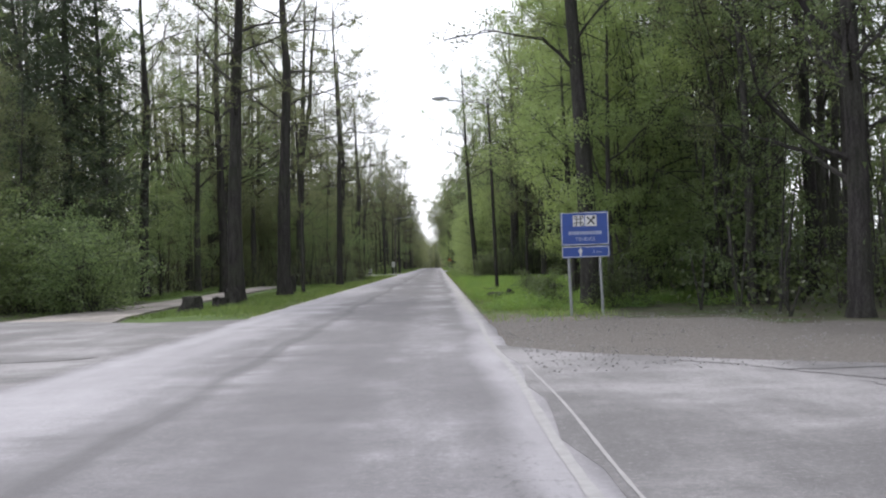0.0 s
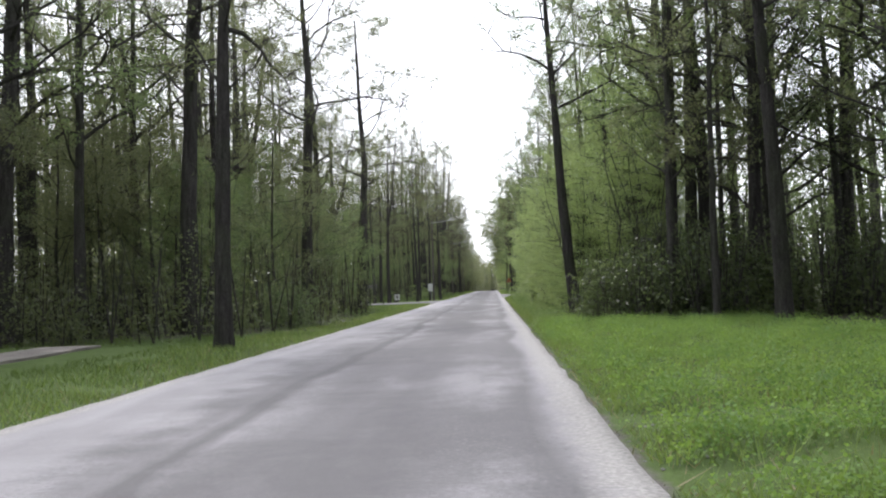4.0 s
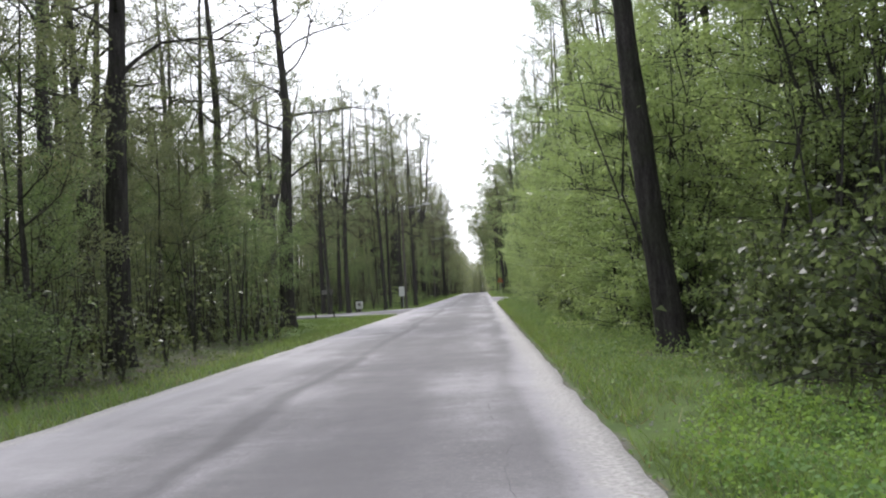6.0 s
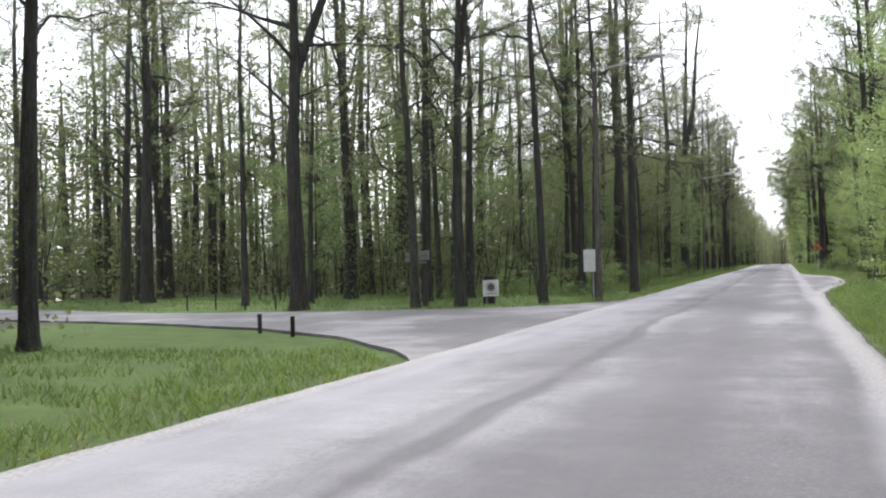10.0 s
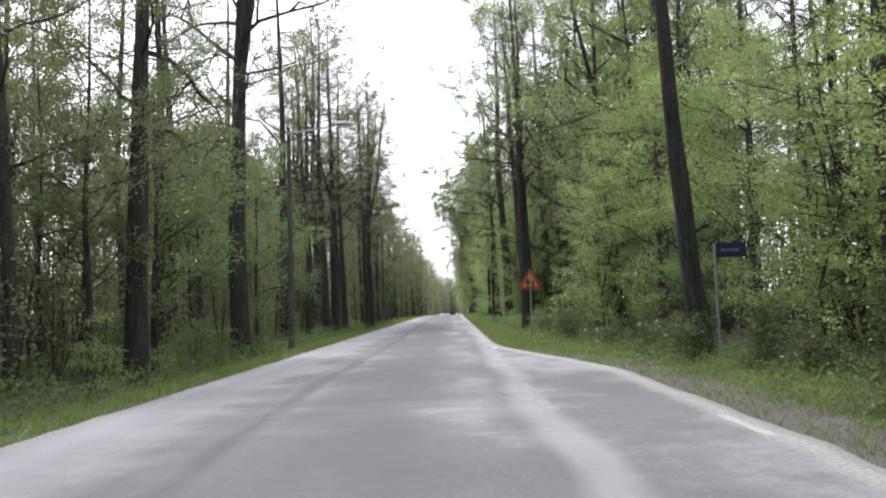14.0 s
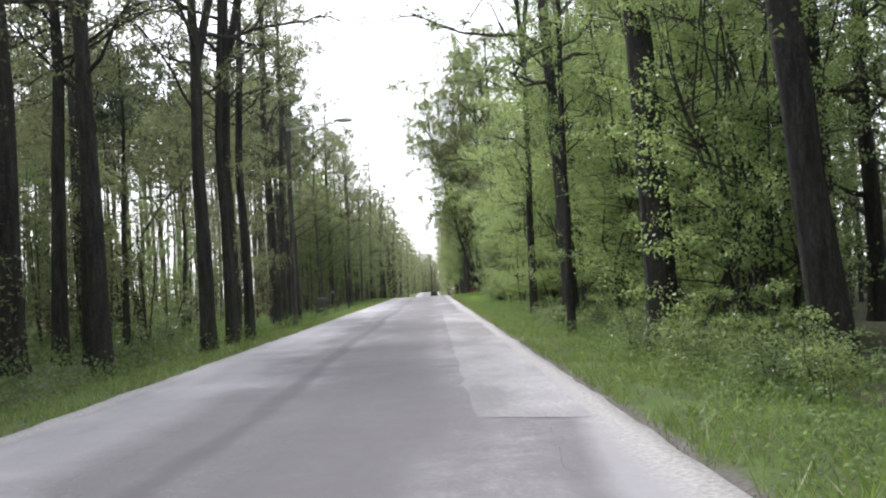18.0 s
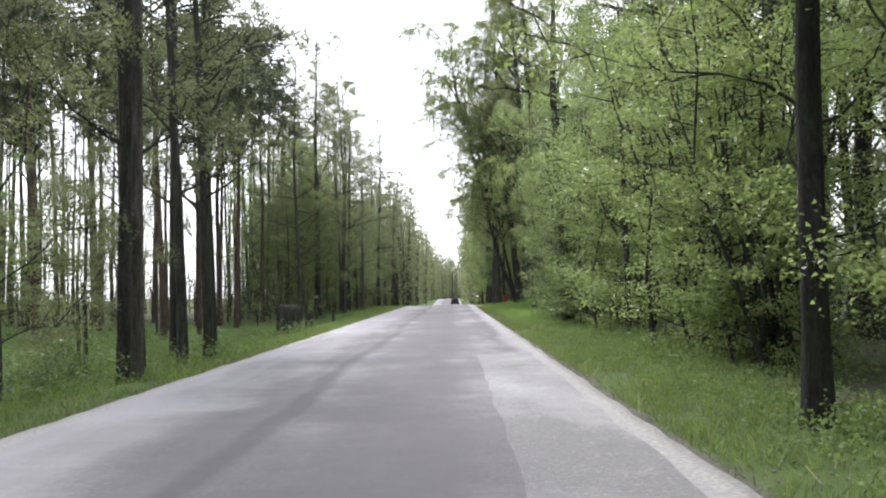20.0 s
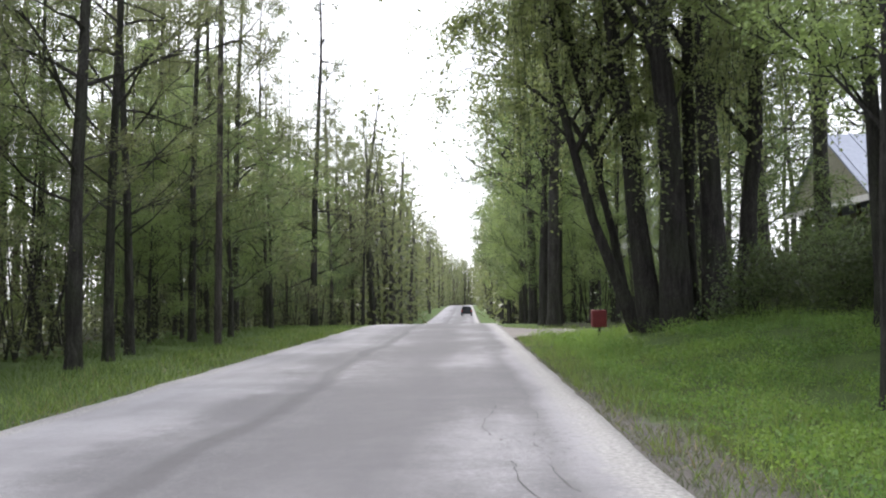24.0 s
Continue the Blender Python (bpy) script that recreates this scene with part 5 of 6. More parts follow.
def pebbles(label, seed, spots, low, high):
    """Loose stones on the shoulder, as small uneven lumps."""
    rnd = random.Random(seed)
    verts, faces = [], []
    for x, y, z in spots:
        r, start = rnd.uniform(low, high), len(verts)
        for dx, dy, dz in ((1, 0, 0), (0, 1, 0), (-1, 0, 0), (0, -1, 0), (0, 0, 0.75), (0, 0, -0.6)):
            verts.append((x + dx * r * rnd.uniform(0.6, 1.2), y + dy * r * rnd.uniform(0.6, 1.2), z + 0.25 * r + dz * r * rnd.uniform(0.6, 1.1)))
        for k in range(4):
            a, c = start + k, start + (k + 1) % 4
            faces += [(a, c, start + 4), (c, a, start + 5)]
    tagged(link_mesh("loose_stones", verts, faces, PEBBLE), label, "gravel", kind="stuff")


stones = random.Random(91)
spread = [(1.5 + 7 * stones.random() ** 1.3, stones.uniform(11, 24)) for _ in range(2600)]
spread += [(right_edge(y) + stones.uniform(0.0, 0.9), y) for y in [stones.uniform(24, 300) for _ in range(3200)]]
spread += [(LEFT_EDGE - stones.uniform(0.05, 0.5), y) for y in [stones.uniform(27, 300) for _ in range(2200)]]
pebbles("small grey stones scattered along the road's edge", 92, [(x, y, max(ground_z(x, y), 0.003 if y < 24 and in_outline(x, y, PAVED["side_road_east"][0]) else -9, 0.0 if LEFT_EDGE < x < right_edge(y) else -9)) for x, y in spread], 0.008, 0.026)


# ---- road surface pieces ----
def strip(name, path, width, material, label, z=0.005, seed=0, gaps=0.0, category="road marking"):
    """A thin ragged strip along a path on the road."""
    rnd = random.Random(seed)
    bm = bmesh.new()
    last = None
    for x, y, w in path:
        w = width * w * rnd.uniform(0.75, 1.2)
        surface = road_z(y) + z
        pair = (bm.verts.new((x - w / 2, y, surface)), bm.verts.new((x + w / 2, y, surface)))
        if last and rnd.random() >= gaps:
            bm.faces.new((last[0], last[1], pair[1], pair[0]))
        last = pair
    return tagged(part(name, bm, material), label, category, kind="structure")


def wander(seed, x, y0, y1, step, drift):
    rnd = random.Random(seed)
    path, y = [], y0
    while y < y1:
        path.append((x, y, rnd.uniform(0.3, 1.6)))
        x += rnd.gauss(0, drift)
        y += step * rnd.uniform(0.5, 1.5)
    return path


strip("edge_line", [(1.12 + 0.03 * math.sin(y * 0.7), y, 1.0) for y in np.arange(-10, 26, 0.3)], 0.09, FADED_LINE, "worn white edge line", seed=1)
strip("edge_line", [(1.38 + 0.02 * math.sin(y * 0.9), y, 0.8) for y in np.arange(-10, 12, 0.3)], 0.04, FADED_LINE, "second faint edge line", seed=13, z=0.008)
strip("edge_line", [(1.2 + 0.1 * (y - 185.2), y, 1.0) for y in (185.2, 185.6, 186.0, 186.4)], 0.13, LINE_WHITE, "worn white dash", seed=14)
strip("edge_line", [(3.0, y, 1.0) for y in (165.6, 166.0, 166.5, 166.9, 167.3)], 0.12, LINE_WHITE, "worn white dash beside the lay-by", seed=2)
strip("edge_line", [(1.18, y, 1.0) for y in (168.7, 169.1, 169.5, 169.8)], 0.14, FADED_LINE, "worn white dash", seed=3)
strip("edge_line", [(1.15, y, 1.0) for y in (171.3, 171.7, 172.1, 172.4)], 0.14, FADED_LINE, "worn white dash", seed=4)
strip("crack", wander(5, -2.7, 92.5, 97.5, 0.22, 0.035), 0.009, CRACK, "open crack in the asphalt", seed=5)
strip("crack", wander(6, 0.9, 241, 262, 0.22, 0.035), 0.009, CRACK, "branching crack in the asphalt", seed=6, gaps=0.25)
strip("crack", wander(7, 0.45, 240, 268, 0.22, 0.035), 0.008, CRACK, "branching crack in the asphalt", seed=7, gaps=0.3)
strip("crack", wander(8, 0.75, 256, 281, 0.22, 0.035), 0.009, CRACK, "wandering crack in the asphalt", seed=8, gaps=0.3)
strip("crack", wander(9, 0.3, 270, 284, 0.22, 0.035), 0.009, CRACK, "wandering crack in the asphalt", seed=9, gaps=0.3)
strip("crack", wander(10, 0.5, 207, 210, 0.22, 0.035), 0.005, CRACK, "crack beside the patch", seed=10, gaps=0.3)
strip("crack", wander(11, -3.2, 172, 178, 0.22, 0.035), 0.009, CRACK, "crack along the lane", seed=11)
strip("crack", wander(12, 0.6, 66, 76, 0.22, 0.035), 0.008, CRACK, "fine cracks in the wheel track", seed=12, gaps=0.3)
for k, (x0, y, w) in enumerate(((-0.3, 268.6, 0.75), (-0.9, 267.9, 0.4), (-1.9, 268.8, 0.2))):
    bm = bmesh.new()
    rnd = random.Random(k)
    xs = [x0 + w * i / 6 for i in range(7)]
    low = [bm.verts.new((x, y + rnd.uniform(-0.02, 0.05), 0.008)) for x in xs]
    top = [bm.verts.new((x, y + 0.06 + rnd.uniform(0, 0.08), 0.008)) for x in xs]
    for i in range(6):
        bm.faces.new((low[i], low[i + 1], top[i + 1], top[i]))
    tagged(part("crack", bm, CRACK), "short crack across the lane", "road marking", kind="structure")
for k, (pts, wide) in enumerate(((((3.3, 11.9), (3.9, 11.3), (4.3, 10.6), (4.9, 9.6), (5.7, 8.6), (6.6, 8.2)), 0.07), (((4.3, 10.6), (5.2, 10.7), (6.2, 10.6)), 0.06), (((4.9, 9.6), (5.9, 9.4), (6.8, 9.7)), 0.08), (((4.6, 10.1), (4.7, 9.2), (5.3, 8.6)), 0.05))):
    bm = bmesh.new()
    rnd = random.Random(40 + k)
    fine = []
    for (x0, y0), (x1, y1) in zip(pts, pts[1:]):
        fine += [(x0 + (x1 - x0) * i / 5 + rnd.gauss(0, 0.03), y0 + (y1 - y0) * i / 5 + rnd.gauss(0, 0.03)) for i in range(5)]
    rows = [(bm.verts.new((x, y - wide * rnd.uniform(0.3, 0.8), 0.008)), bm.verts.new((x, y + wide * rnd.uniform(0.3, 0.8), 0.008))) for x, y in fine]
    for a, b in zip(rows, rows[1:]):
        bm.faces.new((a[0], b[0], b[1], a[1]))
    tagged(part("crack", bm, CRACK), "wide crack in the side road", "road marking", kind="structure")


def slab(name, corners, z, material, label, seed):
    rnd = random.Random(seed)
    ring = []
    for (x0, y0), (x1, y1) in zip(corners, corners[1:] + corners[:1]):
        count = max(2, int(math.hypot(x1 - x0, y1 - y0) / 0.6))
        ring += [(x0 + (x1 - x0) * i / count + rnd.gauss(0, 0.02), y0 + (y1 - y0) * i / count + rnd.gauss(0, 0.02)) for i in range(count)]
    bm = bmesh.new()
    bm.faces.new([bm.verts.new((x, y, road_z(y) + z)) for x, y in ring])
    bmesh.ops.triangulate(bm, faces=bm.faces[:])
    return tagged(part(name, bm, material), label, "road patch", kind="structure")


slab("road_patch", [(-0.05, 209.8), (1.1, 209.4), (1.12, 242.2), (0.75, 242.5), (-0.02, 242.0)], 0.005, PATCH_GREY, "long pale rectangular asphalt repair", 1)
slab("road_patch", [(-3.2, 14.0), (-1.4, 14.2), (-1.2, 17.2), (-3.0, 17.0)], 0.004, ROAD_GREY, "old asphalt repair", 2)
slab("drain_patch", [(-7.4, 14.1), (-6.4, 14.3), (-5.5, 14.5), (-5.3, 14.9), (-6.2, 15.0), (-7.4, 15.1)], 0.003, WET_ASPHALT, "dark sunken patch at the crossing", 3)


# ---- signs, lamps and other things by the road ----
def bars(parent, name, at, widths, height, gap, material):
    """A line of unreadable writing as plain bars."""
    x = at[0]
    for w in widths:
        part(name, box((w, 0.006, height), (x + w / 2, at[1], at[2])), material, parent)
        x += w + gap


def lettering(text, size, at, material, parent, turn=(90, 0, 0)):
    curve = bpy.data.curves.new("lettering", "FONT")
    curve.body, curve.size, curve.extrude, curve.align_x = text, size, 0.002, "CENTER"
    ob = new("lettering", curve)
    me = bpy.data.meshes.new_from_object(ob)
    bpy.data.objects.remove(ob)
    me.materials.append(material)
    made = new("lettering", me)
    made.parent = parent
    made.matrix_basis = pose(*at, *turn)
    return made


def info_sign():
    ob = thing("information_sign", "blue road sign with white symbols on two steel posts", "road sign", at=(4.02, 23.25, ground_z(4.02, 23.25) - 0.04), turn=0)
    for x in (-0.38, 0.42):
        part("post", rod(0.038, 2.75, (x, 0.05, -0.35), (0, -1.5, 0)), GALVANISED, ob)
    upper = part("panel", box((1.22, 0.03, 0.84), (0, 0, 2.22), 0.01, (0, -1.5, 0)), SIGN_BLUE, ob, "blue sign face")
    lower = part("panel", box((1.2, 0.03, 0.29), (0.02, 0, 1.63), 0.01, (0, -1.5, 0)), SIGN_BLUE, ob, "blue distance plate")
    for z, h, parent in ((2.22, 0.84, upper), (1.63, 0.29, lower)):
        for s in (-1, 1):
            part("border", box((1.19, 0.006, 0.016), (0, -0.019, z + s * (h / 2 - 0.02))), SIGN_WHITE, parent)
            part("border", box((0.016, 0.006, h - 0.03), (s * 0.59, -0.019, z)), SIGN_WHITE, parent)
    for x in (-0.155, 0.155):
        part("symbol_field", box((0.29, 0.006, 0.28), (x, -0.019, 2.42)), SIGN_WHITE, upper)
    # looped square
    for sx in (-1, 1):
        for sz in (-1, 1):
            bm = bmesh.new()
            ring = []
            for k in range(12):
                a = k * math.pi / 6
                ring.append([bm.verts.new((-0.155 + sx * 0.085 + math.cos(a) * r, -0.025, 2.42 + sz * 0.085 + math.sin(a) * r)) for r in (0.026, 0.046)])
            for p, q in zip(ring, ring[1:] + ring[:1]):
                bm.faces.new((p[0], p[1], q[1], q[0]))
            part("loop", bm, SIGN_BLACK, upper)
        part("stroke", box((0.02, 0.004, 0.2), (-0.155 + sx * 0.045, -0.024, 2.42)), SIGN_BLACK, upper)
        part("stroke", box((0.2, 0.004, 0.02), (-0.155, -0.0245, 2.42 + sx * 0.045)), SIGN_BLACK, upper)
    part("fork", box((0.03, 0.004, 0.27), (0.155, -0.024, 2.42), 0, (0, 45, 0)), SIGN_BLACK, upper)
    part("fork_head", box((0.07, 0.004, 0.07), (0.155 + 0.075, -0.0242, 2.42 + 0.075), 0, (0, 45, 0)), SIGN_BLACK, upper)
    part("knife", box((0.04, 0.004, 0.27), (0.155, -0.0245, 2.42), 0, (0, -45, 0)), SIGN_BLACK, upper)
    bars(upper, "worn_writing", (-0.42, -0.019, 2.11), (0.07, 0.03, 0.07, 0.07, 0.07, 0.07, 0.07, 0.07, 0.07, 0.06, 0.07), 0.085, 0.012, painted("faded_white", (0.3, 0.34, 0.48), 0.6))
    lettering("TEHDAS", 0.135, (0.0, -0.017, 1.91), painted("faded_letters", (0.36, 0.39, 0.52), 0.6), upper)
    lettering("5 km", 0.11, (0.3, -0.017, 1.59), painted("faded_letters", (0.3, 0.33, 0.48), 0.6), lower)
    part("arrow", plate([(-0.022, 0), (0.022, 0), (0.022, 0.1), (0.07, 0.1), (0, 0.2), (-0.07, 0.1), (-0.022, 0.1)], 0.004, (-0.13, -0.018, 1.53)), SIGN_WHITE, lower)


def street_lamp(x, y, reach, height, wooden, label):
    ob = thing("street_lamp", label, "street lamp", "street lamps", (x, y, ground_z(x, y)))
    part("pole", rod(0.12 if wooden else 0.09, height + 0.4, (0, 0, -0.3), (0, -1.2 if x > 0 else 0.6, 0), 0.08 if wooden else 0.06, 14), POLE_WOOD if wooden else BARK_DARK, ob)
    top = -0.02 * height if x > 0 else 0.01 * height
    turn = 90 - 6 if reach > 0 else -(90 - 6)
    part("arm", rod(0.03, abs(reach) - 0.5, (top, 0, height - 0.15), (0, turn, 0)), GALVANISED, ob)
    s = 1 if reach > 0 else -1
    head = bmesh.new()
    bmesh.ops.create_uvsphere(head, u_segments=14, v_segments=8, radius=0.5)
    bmesh.ops.scale(head, vec=(0.86, 0.36, 0.24), verts=head.verts)
    for v in head.verts:
        v.co.z = max(v.co.z, -0.02)
    bmesh.ops.translate(head, vec=(top + reach - s * 0.2, 0, height + 0.13), verts=head.verts)
    head = part("lamp_head", head, LAMP_GREY, ob)
    part("lens", box((0.5, 0.24, 0.05), (top + reach - s * 0.15, 0, height + 0.09), 0.02), LAMP_LENS, head)
    part("bracket", box((0.1, 0.3, 0.12), (top, 0, height - 0.15), 0.01), GALVANISED, ob)


def children_sign():
    ob = thing("warning_sign", "yellow triangular warning sign with red border on a steel post", "road sign", at=(2.72, 189.0, ground_z(2.72, 189.0)))
    part("post", rod(0.03, 2.1, (0, 0.03, -0.1), (0, 1.2, 0)), GALVANISED, ob)

    def corner(r):
        return [(math.cos(a) * r, math.sin(a) * r) for a in (math.pi / 2, math.pi * 7 / 6, math.pi * 11 / 6)]

    face = part("panel", plate(corner(0.5), 0.02, (0.03, 0, 2.18), bevel=0.005), SIGN_RED, ob, "red border plate")
    part("field", plate(corner(0.325), 0.004, (0.03, -0.013, 2.175)), SIGN_YELLOW, face)
    for x, h, side in ((-0.085, 0.29, 1), (0.095, 0.22, -1)):
        for turn, at, size in ((0, (0, 0.62), (0.3, 0.42)), (16, (-0.1, 0.22), (0.15, 0.5)), (-18, (0.12, 0.22), (0.15, 0.5)), (32 * side, (0.24 * side, 0.62), (0.1, 0.4)), (-20 * side, (-0.22 * side, 0.58), (0.1, 0.36)), (0, (0, 0.92), (0.2, 0.18))):
            part("symbol", box((size[0] * h, 0.004, size[1] * h), (0.03 + x + at[0] * h, -0.018, 2.015 + at[1] * h), 0, (0, turn, 0)), SIGN_BLACK, face)


def street_name():
    ob = thing("street_name_sign", "small dark blue street name plate on a thin post", "road sign", at=(5.75, 175.7, ground_z(5.75, 175.7)))
    part("post", rod(0.03, 2.65, (-0.3, 0, -0.1)), GALVANISED, ob)
    panel = part("panel", box((0.62, 0.025, 0.3), (0.04, 0, 2.4), 0.008), painted("dark_plate_blue", (0.012, 0.02, 0.05), 0.6), ob)
    bars(panel, "writing", (-0.18, -0.016, 2.4), (0.12, 0.08, 0.14), 0.06, 0.02, painted("dull_writing", (0.12, 0.16, 0.3)))


def ring_board():
    ob = thing("ring_board", "low white square board with a dark ring", "sign", at=(-10.3, 142.7, ground_z(-10.3, 142.7)), turn=30)
    for x in (-0.16, 0.16):
        part("leg", box((0.04, 0.04, 0.5), (x, 0.03, 0.15)), OLD_WOOD, ob)
    part("stub", rod(0.26, 1.16, (0, 0.3, -0.1), (0, 0, 0), 0.2, 14), BARK_DARK, ob, "dark wooden stub behind the board")
    panel = part("panel", box((0.62, 0.03, 0.62), (0, 0, 0.62), 0.008), SIGN_WHITE, ob)
    bm = bmesh.new()
    bmesh.ops.create_cone(bm, cap_ends=True, segments=24, radius1=0.14, radius2=0.14, depth=0.01, matrix=pose(0, -0.02, 0.66, 90, 0, 0))
    disc = part("disc", bm, painted("dull_brown", (0.1, 0.09, 0.085)), panel)
    bm = bmesh.new()
    ring = [[bm.verts.new((math.cos(k * math.pi / 12) * r, -0.019, 0.66 + math.sin(k * math.pi / 12) * r)) for r in (0.16, 0.195)] for k in range(24)]
    for p, q in zip(ring[:-1], ring[1:]):
        bm.faces.new((p[0], p[1], q[1], q[0]))
    part("ring", bm, painted("faded_grey", (0.34, 0.34, 0.34)), panel)
    part("line", box((0.42, 0.006, 0.025), (0, -0.018, 0.41)), SIGN_BLACK, panel)


def pole_board():
    ob = thing("white_board", "plain white notice board behind a lamp pole", "sign", at=(-6.62, 143.85, ground_z(-6.62, 143.85)), turn=4)
    part("panel", box((0.68, 0.03, 0.84), (0.02, 0, 1.52), 0.01), SIGN_WHITE, ob)
    part("post", rod(0.03, 1.5, (0.02, 0.05, -0.1)), GALVANISED, ob)


def plank_sign():
    ob = thing("plank_sign", "weathered plank signboard on a thick post", "sign", at=(-12.7, 141.4, ground_z(-12.7, 141.4)), turn=4)
    part("post", box((0.2, 0.16, 2.1), (0.2, 0.1, 0.9), 0.02), BARK_GREY, ob)
    for k in range(2):
        part("plank", box((0.95, 0.05, 0.17), (-0.05, 0, 1.78 + k * 0.19), 0.01, (0, -4, 0)), OLD_WOOD, ob)
    part("plank", box((0.5, 0.04, 0.07), (0.05, 0, 1.62), 0.01, (0, -4, 0)), OLD_WOOD, ob)


def stump(x, y, r, h, label, jag=0.25, seed=0, name="tree_stump", slant=0.0, wood=None):
    """A broken stump with flared roots and an uneven top."""
    rnd = random.Random(seed)
    bm = bmesh.new()
    rings = []
    sides = 18
    lobes = [rnd.uniform(0, 6.28) for _ in range(3)]
    for k, (f, wide) in enumerate(((-0.08, 1.5), (0.0, 1.35), (0.15, 1.12), (0.5, 1.0), (0.85, 0.97), (1.0, 0.93))):
        ring = []
        for s in range(sides):
            a = 2 * math.pi * s / sides
            flare = 1 + (0.22 if k < 3 else 0.07) * math.cos(3 * a + lobes[0]) + 0.06 * math.cos(5 * a + lobes[1])
            flare *= rnd.uniform(0.9, 1.1)
            z = h * f + (rnd.uniform(-jag, jag) * h if k == 5 else 0)
            ring.append(bm.verts.new((math.cos(a) * r * wide * flare - slant * f, math.sin(a) * r * wide * flare, z)))
        rings.append(ring)
    for p, q in zip(rings, rings[1:]):
        for s in range(sides):
            bm.faces.new((p[s], p[(s + 1) % sides], q[(s + 1) % sides], q[s]))
    bm.faces.new(rings[-1])
    ob = thing(name, label, "stump", at=(x, y, ground_z(x, y)), turn=0 if slant else rnd.uniform(0, 360))
    part("wood", bm, wood or BARK_DARK, ob)
    return ob


def fallen_log(x, y, length, r, turn, label):
    bm = bmesh.new()
    verts, faces = [], []
    rnd = random.Random(int(x * 10))
    tube(verts, faces, [Vector((length * (k / 6 - 0.5), rnd.gauss(0, 0.02), r * 0.8 + rnd.gauss(0, 0.015))) for k in range(7)], [r * rnd.uniform(0.9, 1.1) for _ in range(7)], 12)
    made = [bm.verts.new(v) for v in verts]
    for f in faces:
        bm.faces.new([made[i] for i in f])
    bm.faces.new(made[:12])
    bm.faces.new(made[-12:])
    ob = thing("cut_log", label, "log", at=(x, y, ground_z(x, y)), turn=turn)
    part("wood", bm, BARK_DARK, ob)


def post(x, y, h, r, tilt, label, wood, cap=None):
    ob = thing("marker_post", label, "post", at=(x, y, ground_z(x, y)))
    part("shaft", rod(r, h + 0.2, (0, 0, -0.2), (0, tilt, 0)), wood, ob)
    if cap:
        part("cap", rod(r * 1.25, 0.16, (math.sin(radians(tilt)) * h, 0, h - 0.1), (0, tilt, 0)), cap, ob)


slab_stone = thing("concrete_slab", "low grey concrete slab on the verge", "concrete slab", at=(-6.5, 150.3, ground_z(-6.5, 150.3)), turn=-12)
part("block", box((0.62, 0.5, 0.22), (0, 0, 0.07), 0.03), OLD_WOOD, slab_stone)
info_sign()
children_sign()
street_name()
ring_board()
pole_board()
plank_sign()
street_lamp(3.08, 43.8, -2.5, 9.2, False, "dark slim street lamp with an arm over the road")
street_lamp(-6.33, 143.5, 2.4, 8.8, True, "grey wooden street lamp pole with an arm over the road")
street_lamp(-6.4, 192.9, 2.4, 8.8, True, "grey wooden street lamp pole with an arm over the road")
street_lamp(-6.3, 239.5, 2.6, 8.6, True, "grey wooden street lamp pole with an arm over the road")
street_lamp(-7.9, 298.0, 2.6, 11.2, True, "grey wooden street lamp pole with an arm over the road")
fallen_log(4.75, 39.7, 0.9, 0.13, 8, "thin mossy log beside the old stump")
fallen_log(2.45, 33.4, 0.8, 0.16, -25, "short dark log lying in the herbs")
stump(2.82, 32.8, 0.16, 0.36, "dark low stump in the herbs", seed=2)
stump(2.45, 40.4, 0.27, 0.26, "dark low stump near the lamp pole", seed=3)
stump(5.4, 39.4, 0.36, 0.34, "mossy old stump in the clearing", seed=4)
stump(-8.44, 32.3, 0.34, 0.5, "low sawn stump at the edge of the park", 0.06, seed=11)
stump(-7.93, 34.2, 0.26, 0.42, "small sawn stump at the edge of the park", 0.08, seed=12)
stump(-7.9, 50.6, 0.32, 0.85, "tall broken stump beside the park trees", seed=5)
stump(-8.4, 38.4, 0.3, 0.6, "broken stump under the park trees", seed=9)
stump(-8.1, 265.2, 0.5, 1.4, "tall dark stump in the hollow of the lawn", 0.1, seed=6)
stump(-7.35, 266.4, 0.2, 0.9, "slim dark stump beside the big one", 0.12, seed=13)
stump(3.25, 111, 0.2, 1.05, "broken trunk at the thicket's foot", seed=8)
roots = stump(6.0, 273.7, 0.52, 1.3, "big dark broken stump on the lawn", 0.16, seed=7, slant=0.4, wood=ROTTEN)
plank = thing("loose_plank", "pale plank lying across the broken stump", "plank", at=(5.62, 273.6, ground_z(5.9, 273.7) + 1.5), turn=12)
part("board", box((0.95, 0.12, 0.035), (0, 0, 0), 0.006, (0, -3, 0)), OLD_WOOD, plank)
post(6.85, 274.3, 1.85, 0.045, -3, "weathered grey post with a pale cap", OLD_WOOD, SIGN_WHITE)
post(-7.1, 273.2, 0.75, 0.08, 0, "short dark post on the verge", BARK_DARK)
post(-9.1, 280.2, 1.5, 0.1, 0, "dark post with a pale plate", BARK_DARK, GALVANISED)
post(-9.95, 127.1, 0.45, 0.05, 0, "low dark bollard by the side road", BARK_DARK)
post(-11.4, 128.1, 0.45, 0.05, 0, "low dark bollard by the side road", BARK_DARK)
for k in range(5):
    post(-16.5 - 1.4 * k, 139.6 + 0.1 * k, 0.6, 0.035, 0, "thin fence stake in the grass", BARK_DARK)
bin_box = thing("red_box", "red box on a short post beside the birch", "mailbox", at=(3.75, 296.2, ground_z(3.75, 296.2)))
part("post", box((0.08, 0.08, 0.5), (0, 0, 0.2)), BARK_DARK, bin_box)
